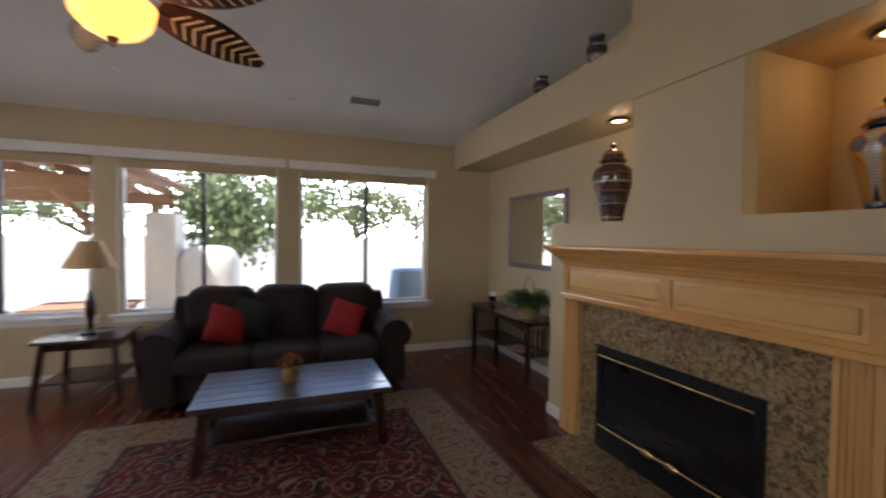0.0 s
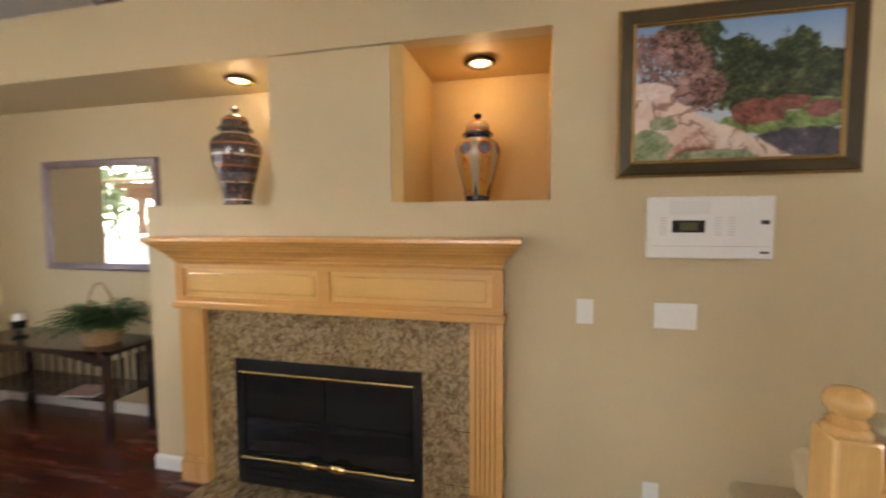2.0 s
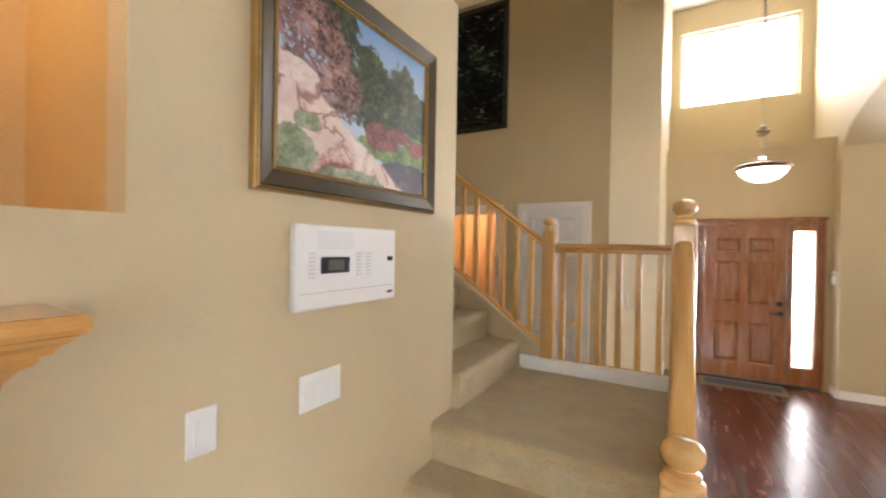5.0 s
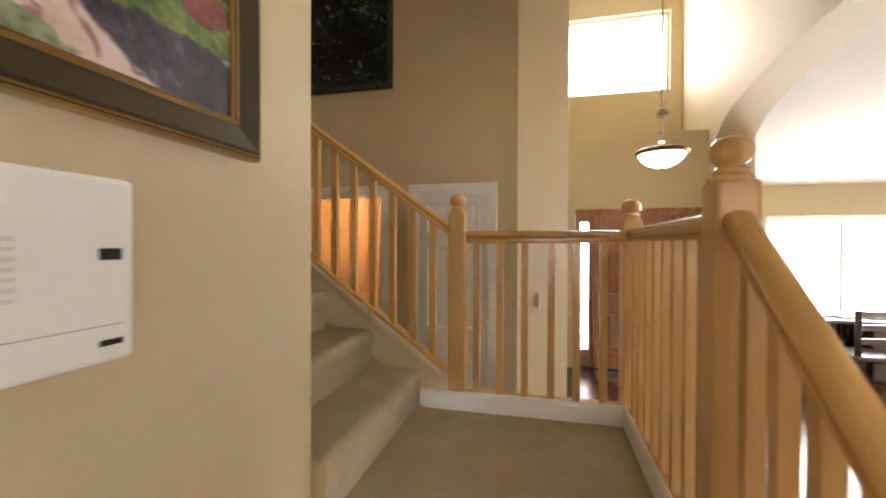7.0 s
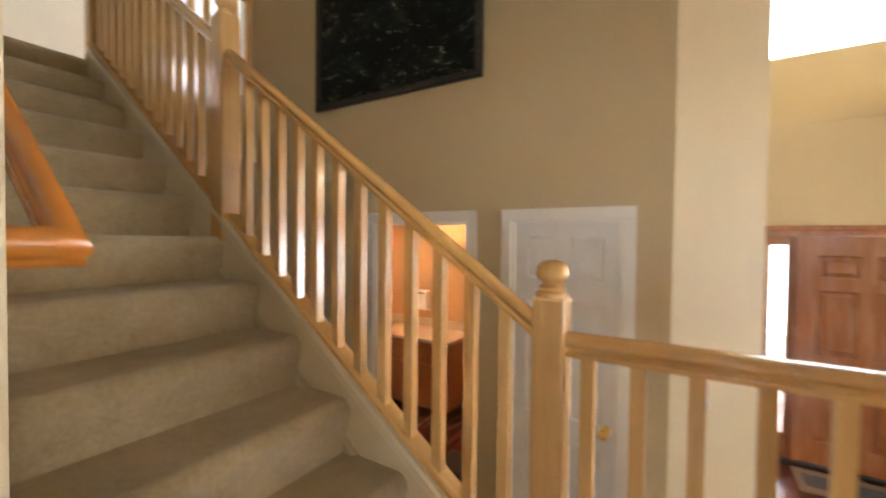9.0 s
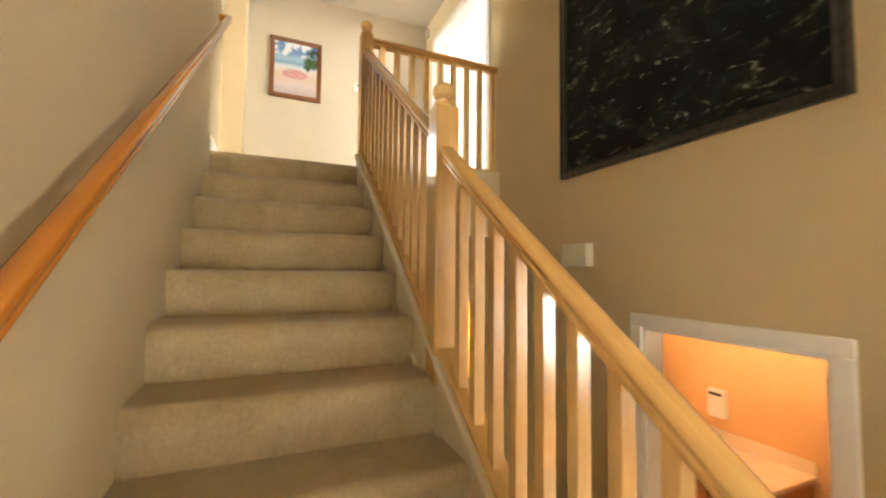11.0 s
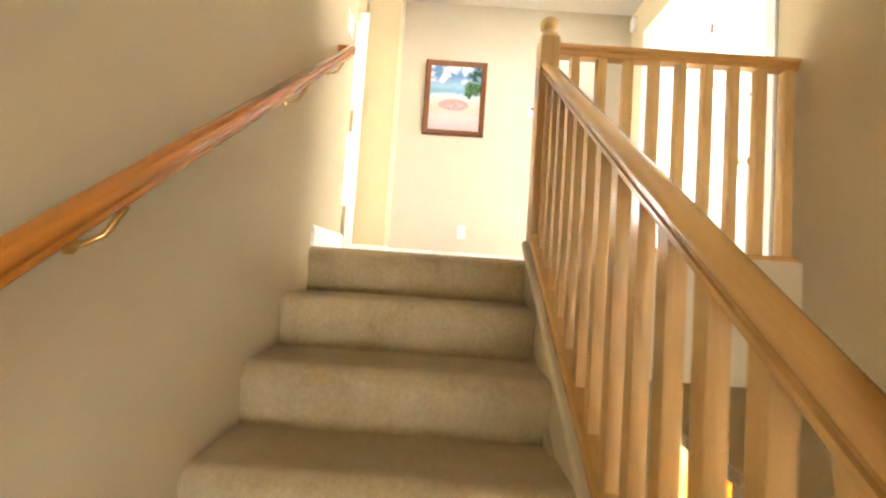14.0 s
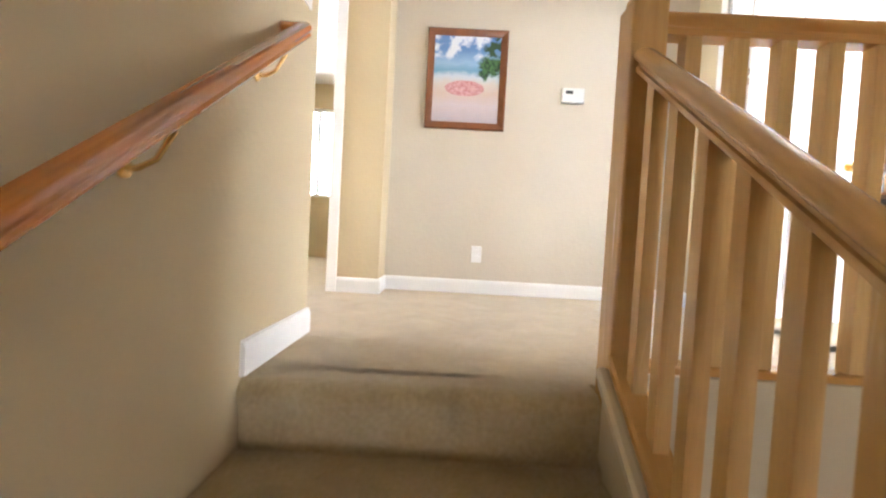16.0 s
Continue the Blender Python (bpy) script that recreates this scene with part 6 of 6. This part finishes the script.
desk = thing("writing_desk", (-1.75, -5.75, 0), "dark wooden desk below the living room window", "desk")
part("desktop", cube((-0.75, -0.35, 0.72), (0.75, 0.35, 0.76), 0.006), M_DARK, desk)
for x in (-0.52, 0.52):
    part("pedestal", cube((x - 0.20, -0.30, 0.04), (x + 0.20, 0.30, 0.72), 0.006), M_DARKZ, desk)
    for k in range(3):
        dr = part("drawer", cube((x - 0.18, 0.30, 0.08 + k * 0.21), (x + 0.18, 0.318, 0.27 + k * 0.21), 0.005), M_DARK, desk)
        part("drawer_pull", cube((x - 0.04, 0.318, 0.17 + k * 0.21), (x + 0.04, 0.335, 0.18 + k * 0.21), 0.002), M_BRASS, dr)
part("modesty_panel", cube((-0.32, -0.28, 0.25), (0.32, -0.26, 0.72)), M_DARK, desk)
pl = thing("desk_plant", (-1.30, -5.7, 0.76), "small leafy plant on the desk", "potted plant")
part("pot", lathe([(0, 0), (0.06, 0), (0.08, 0.1), (0.07, 0.1), (0, 0.08)], 18), M_PLATE, pl)
bm = bmesh.new()
for _ in range(70):
    a, r, z = fr.uniform(0, 6.28), fr.uniform(0.02, 0.17), fr.uniform(0.08, 0.26)
    m = Matrix.Translation((r * math.cos(a), r * math.sin(a), z)) @ Euler((fr.uniform(0, 3), fr.uniform(0, 3), a)).to_matrix().to_4x4()
    bm.faces.new([bm.verts.new(m @ Vector(q)) for q in ((-0.04, 0, 0), (0, 0.018, 0), (0.045, 0, 0.01), (0, -0.018, 0))])
part("leaves", bm, M_LEAF, pl)
for k in range(4):
    solo("paper_stack", cube((-0.11, -0.15, 0), (0.11, 0.15, 0.02 + 0.01 * k), 0.002), M_PLATE, "loose stack of white papers on the desk", "papers", (-1.62 - 0.28 * k, -5.72 + 0.05 * (k % 2), 0.76), "papers on the desk", rz=15 * k)
ch = thing("desk_chair", (-1.75, -5.1, 0), "dark wooden desk chair", "chair", rz=10)
part("seat", soft((-0.22, -0.22, 0.42), (0.22, 0.22, 0.48), 0.02), M_DARK, ch)
for x in (-0.19, 0.19):
    for y in (-0.19, 0.19):
        part("leg", cube((x - 0.02, y - 0.02, 0), (x + 0.02, y + 0.02, 0.43 if y < 0 else 0.95), 0.003), M_DARKZ, ch)
for z in (0.6, 0.74, 0.88):
    part("back_rail", cube((-0.18, 0.18, z), (0.18, 0.20, z + 0.06), 0.003), M_DARK, ch)

# ---- powder room and utility room ----
van = thing("vanity", (4.45, -4.70, 0), "oak vanity with a pale counter in the powder room", "vanity")
part("cabinet_body", cube((-0.6, -0.28, 0.08), (0.6, 0.26, 0.80), 0.004), M_VANITY, van)
part("counter", cube((-0.62, -0.30, 0.80), (0.62, 0.29, 0.84), 0.008), plain("cream_counter", (0.66, 0.56, 0.42), 0.25, vary=0.1), van)
part("splash_back", cube((-0.62, -0.30, 0.84), (0.62, -0.28, 0.94), 0.004), bpy.data.materials["cream_counter"], van)
for k in range(3):
    d_ = part("cabinet_door", cube((-0.58 + k * 0.39, 0.26, 0.12), (-0.21 + k * 0.39, 0.278, 0.56), 0.006), M_VANITY, van)
    part("cabinet_knob", lathe([(0, 0), (0.014, 0.0), (0.012, 0.02), (0, 0.022)], 10, at=(-0.24 + k * 0.39, 0.278, 0.5)), M_BRASS, d_)
    part("drawer", cube((-0.58 + k * 0.39, 0.26, 0.59), (-0.21 + k * 0.39, 0.278, 0.76), 0.006), M_VANITY, van)
vm = thing("vanity_mirror", (5.099, -4.3, 1.6), "frameless mirror over the vanity", "mirror", rz=-90)
part("mirror_glass", cube((-0.5, -0.012, -0.45), (0.5, -0.004, 0.45)), M_MIRROR, vm)
ds = thing("towel_dispenser", (4.52, -4.999, 1.17), "white dispenser on the powder room wall", "dispenser", rz=180)
part("case", cube((-0.075, -0.07, -0.12), (0.075, 0, 0.12), 0.008), M_PLATE, ds)
part("slot", cube((-0.055, -0.073, 0.07), (0.055, -0.069, 0.095)), M_BLACK, ds)
solo("bath_scale", cube((-0.16, -0.16, 0), (0.16, 0.16, 0.05), 0.01), M_BLACK, "dark bathroom scale on the floor", "scale", (3.3, -3.75, 0.0))

# ---- bedroom seen from the landing ----
bf = thing("bedroom_ceiling_fan", (8.67, -4.91, 5.33), "white ceiling fan with a lit glass bowl in the bedroom", "ceiling fan")
part("glass_bowl", lathe([(0, 0), (0.08, 0.01), (0.13, 0.05), (0.15, 0.10), (0, 0.10)], 24), M_BOWL, bf)
part("motor", lathe([(0, 0.10), (0.12, 0.10), (0.13, 0.2), (0.05, 0.27), (0, 0.27)], 20), M_BRONZE, bf)
part("rod", tube([(0, 0, 0.27), (0, 0, 1.27)], 0.012, 8), M_BRONZE, bf)
for k in range(5):
    bm = cube((0.16, -0.06, 0.155), (0.66, 0.06, 0.165), 0.003)
    bmesh.ops.transform(bm, matrix=pose(0, 0, 0, 0, 0, 72 * k + 10) @ pose(0, 0, 0, 8, 0, 0), verts=bm.verts)
    part("blade", bm, M_BRONZE, bf)
case_ = thing("bookcase", (9.36, -6.85, UP), "stained oak bookcase cabinet with arched glass doors", "bookcase")
for x in (-0.98, 0.81):
    part("side_panel", cube((x, -0.22, 0), (x + 0.03, 0.22, 2.10), 0.003), M_VANITY, case_)
for z in (0.03, 0.80, 1.17, 1.55, 2.07):
    part("shelf", cube((-0.95, -0.2, z), (0.81, 0.19, z + 0.03), 0.003), M_VANITY, case_)
part("back_panel", cube((-0.95, -0.22, 0.03), (0.81, -0.2, 2.10)), M_DARK, case_)
for k in range(4):
    x0 = -0.94 + k * 0.4375
    lower = part("cabinet_door", cube((x0, 0.2, 0.07), (x0 + 0.43, 0.222, 0.78), 0.008), M_VANITY, case_)
    part("raised_panel", cube((x0 + 0.07, 0.220, 0.15), (x0 + 0.36, 0.231, 0.70), 0.008), M_VANITY, lower)
    hole = [(x0 + 0.06, 0.90), (x0 + 0.37, 0.90)] + [(x0 + 0.215 + 0.155 * math.cos(a), 1.88 + 0.13 * math.sin(a)) for a in [math.pi * q / 10 for q in range(11)]]
    bm = bmesh.new()
    for y in (0.195, 0.219):
        rim = [bm.verts.new((x, y, z)) for x, z in ((x0, 0.84), (x0 + 0.43, 0.84), (x0 + 0.43, 2.06), (x0, 2.06))]
        inner = [bm.verts.new((x, y, z)) for x, z in hole]
        bm.edges.ensure_lookup_table()
        loop = [bm.edges.new((r[q], r[(q + 1) % len(r)])) for r in (rim, inner) for q in range(len(r))]
        bmesh.ops.triangle_fill(bm, edges=loop, use_beauty=True)
    upper = part("glass_door_frame", bm, M_VANITY, case_)
    part("pane", cube((x0 + 0.05, 0.204, 0.89), (x0 + 0.38, 0.208, 2.02)), M_GLASS, upper)
part("cornice", prism([(-0.24, 2.10), (0.24, 2.10), (0.26, 2.14), (0.30, 2.17), (0.30, 2.20), (-0.24, 2.20)], "x", -1.02, 0.88), M_VANITY, case_)
bkr = random.Random(5)
for z in (0.83, 1.20, 1.58):
    x = -0.92
    while x < 0.72:
        w_, h_ = bkr.uniform(0.02, 0.05), bkr.uniform(0.2, 0.28)
        if bkr.random() < 0.8:
            solo("book", cube((-w_ / 2, -0.08, 0), (w_ / 2, 0.08, h_), 0.002), bkr.choice((M_VANITY, M_BLUE, M_DARK, M_WICKER, M_DARKZ)), "upright book on the bookcase shelf", "book", (9.36 + x + w_ / 2, -6.82, UP + z + 0.0), "books on the bookcase")
        x += w_ + 0.003

# ---- back yard ----
yr = random.Random(21)


def tree(at, h, spread_, label):
    ob = thing("tree", at, label, "tree")
    bm = tube([(0, 0, 0), (0.05, 0.02, h * 0.25), (0.0, 0.1, h * 0.5), (0.1, 0.05, h * 0.75)], [0.16, 0.13, 0.10, 0.05], 9)
    tips = []
    for k in range(11):
        a, z = yr.uniform(0, 6.28), h * yr.uniform(0.35, 0.72)
        r = spread_ * yr.uniform(0.55, 0.95)
        mid = (r * 0.5 * math.cos(a), r * 0.5 * math.sin(a), z + 0.25 * r)
        end = (r * math.cos(a), r * math.sin(a), z + r * yr.uniform(0.2, 0.7))
        tube([(0, 0.05, z - 0.2), mid, end], [0.06, 0.035, 0.012], 6, bm)
        tips += [mid, end]
    part("trunk", bm, M_BARK, ob)
    bm = bmesh.new()
    for tip in tips + [(0, 0, h * 0.9)] * 2:
        for _ in range(95):
            p = Vector(tip) + Vector((yr.gauss(0, 0.42), yr.gauss(0, 0.42), yr.gauss(0, 0.32)))
            m = Matrix.Translation(p) @ Euler((yr.uniform(0, 6), yr.uniform(0, 6), yr.uniform(0, 6))).to_matrix().to_4x4()
            s = yr.uniform(0.07, 0.15)
            bm.faces.new([bm.verts.new(m @ Vector(q) * 1.0) for q in ((-s, 0, 0), (0, s * 0.5, 0), (s, 0, 0.02), (0, -s * 0.5, 0))])
    part("crown", bm, M_TREE, ob)


for x, y, h, s in ((-6.5, 17.5, 5.0, 2.4), (-3.0, 18.5, 4.6, 2.2), (0.4, 20, 5.0, 2.4), (2.8, 18, 4.2, 2.0), (6.5, 21, 5.0, 2.6), (-10, 20, 6, 2.6), (-1.3, 11.5, 3.6, 1.3)):
    tree((x, y, -0.15), h, s, "leafy yard tree in full sun")
structure("garden_wall", cube((-16, 15.0, -0.15), (16, 15.2, 1.55)), M_STUCCO, "pale stucco wall at the end of the yard", "wall")

per = thing("pergola", (-4.3, 8.6, -0.15), "cedar patio cover with sloping rafters", "pergola")
for x in (-1.7, 1.75):
    for y in (-1.2, 1.4):
        part("post", cube((x - 0.07, y - 0.07, 0), (x + 0.07, y + 0.07, 2.35), 0.006), M_CEDAR, per)
for y in (-1.2, 1.4):
    part("beam", cube((-2.1, y - 0.05, 2.35), (2.1, y + 0.05, 2.58), 0.006), M_CEDAR, per)
for k in range(8):
    part("rafter", cube((-2.0 + k * 0.56, -1.7, 2.58), (-1.95 + k * 0.56, 1.9, 2.70), 0.004), M_CEDAR, per)
part("roof", prism([(-2.3, 2.70), (0, 3.15), (2.3, 2.70), (2.3, 2.75), (0, 3.2), (-2.3, 2.75)], "y", -1.8, 2.0), M_CEDAR, per)
part("brace", tube([(1.75, -1.2, 1.7), (1.2, -1.2, 2.35)], 0.045, 6), M_CEDAR, per)
cov = thing("patio_heater_cover", (-1.75, 8.2, -0.15), "tall pale stucco outdoor oven with a rounded flank", "outdoor oven")
part("chimney_block", soft((-0.42, -0.35, 0), (0.05, 0.35, 2.1), 0.05), M_STUCCO, cov)
part("oven_body", soft((0.0, -0.4, 0), (0.95, 0.4, 1.55), 0.30), M_STUCCO, cov)
grill = thing("covered_grill", (1.95, 6.55, -0.15), "outdoor grill under a blue-grey cover", "grill")
part("cover", soft((-0.33, -0.35, 0.12), (0.33, 0.35, 1.22), 0.08, rough=0.02), M_BLUE, grill)
part("side_table", cube((-0.12, -0.62, 0.72), (0.3, -0.36, 0.78), 0.01), M_BLUE, grill)
part("wheel", lathe([(0, -0.02), (0.09, -0.02), (0.09, 0.02), (0, 0.02)], 14, at=(0, -0.3, 0.1)), M_BLACK, grill)
part("base", cube((-0.28, -0.28, 0.03), (0.28, 0.28, 0.14), 0.01), M_BLACK, grill)
lounge = thing("patio_chair", (-3.6, 6.7, -0.15), "dark patio armchair with a grey-blue cushion", "patio chair", rz=35)
part("seat_cushion", soft((-0.32, -0.35, 0.36), (0.32, 0.32, 0.50), 0.05), M_BLUE, lounge)
bm = soft((-0.32, -0.06, 0.0), (0.32, 0.06, 0.75), 0.05)
bmesh.ops.transform(bm, matrix=pose(0, 0.36, 0.42, -25, 0, 0), verts=bm.verts)
part("back_cushion", bm, M_BLUE, lounge)
for x in (-0.36, 0.36):
    part("arm", tube([(x, -0.36, 0), (x, -0.36, 0.62), (x, 0.40, 0.66), (x, 0.40, 0)], 0.025, 8), M_BLACK, lounge)
pt = thing("patio_table", (-2.75, 7.4, -0.15), "pale wooden patio table", "patio table")
part("tabletop", cube((-0.6, -0.4, 0.66), (0.6, 0.4, 0.70), 0.006), M_CEDAR, pt)
for x in (-0.5, 0.5):
    for y in (-0.3, 0.3):
        part("leg", cube((x - 0.03, y - 0.03, 0), (x + 0.03, y + 0.03, 0.66), 0.004), M_CEDAR, pt)

# ---- plank floor ----
planks = thing("plank_floor", (0, 0, 0), "glossy cherry plank floor", "floor", kind="structure")
PW, PL = 0.127, 1.6
plank_mesh = mesh_of("plank", cube((0.0004, 0.0008, -0.012), (PW - 0.0004, PL - 0.0008, 0.0), 0.0028), M_FLOOR)
rest = bmesh.new()
pk = random.Random(3)
for i in range(int((8.0 + 7.0) / PW)):
    x = -7.0 + i * PW
    y = -6.5 - pk.uniform(0, PL)
    while y < 5.42:
        if -0.9 < x < 2.15 and -5.6 < y < 4.4:
            p = new("plank", plank_mesh)
            p.location = (x, y, 0)
            p.parent = planks
        else:
            box(rest, (x + 0.0006, y + 0.0012, -0.012), (x + PW - 0.0006, min(5.42, y + PL) - 0.0012, 0.0))
        y += PL
tagged(part("planks", rest, M_FLOOR, planks), kind="stuff")
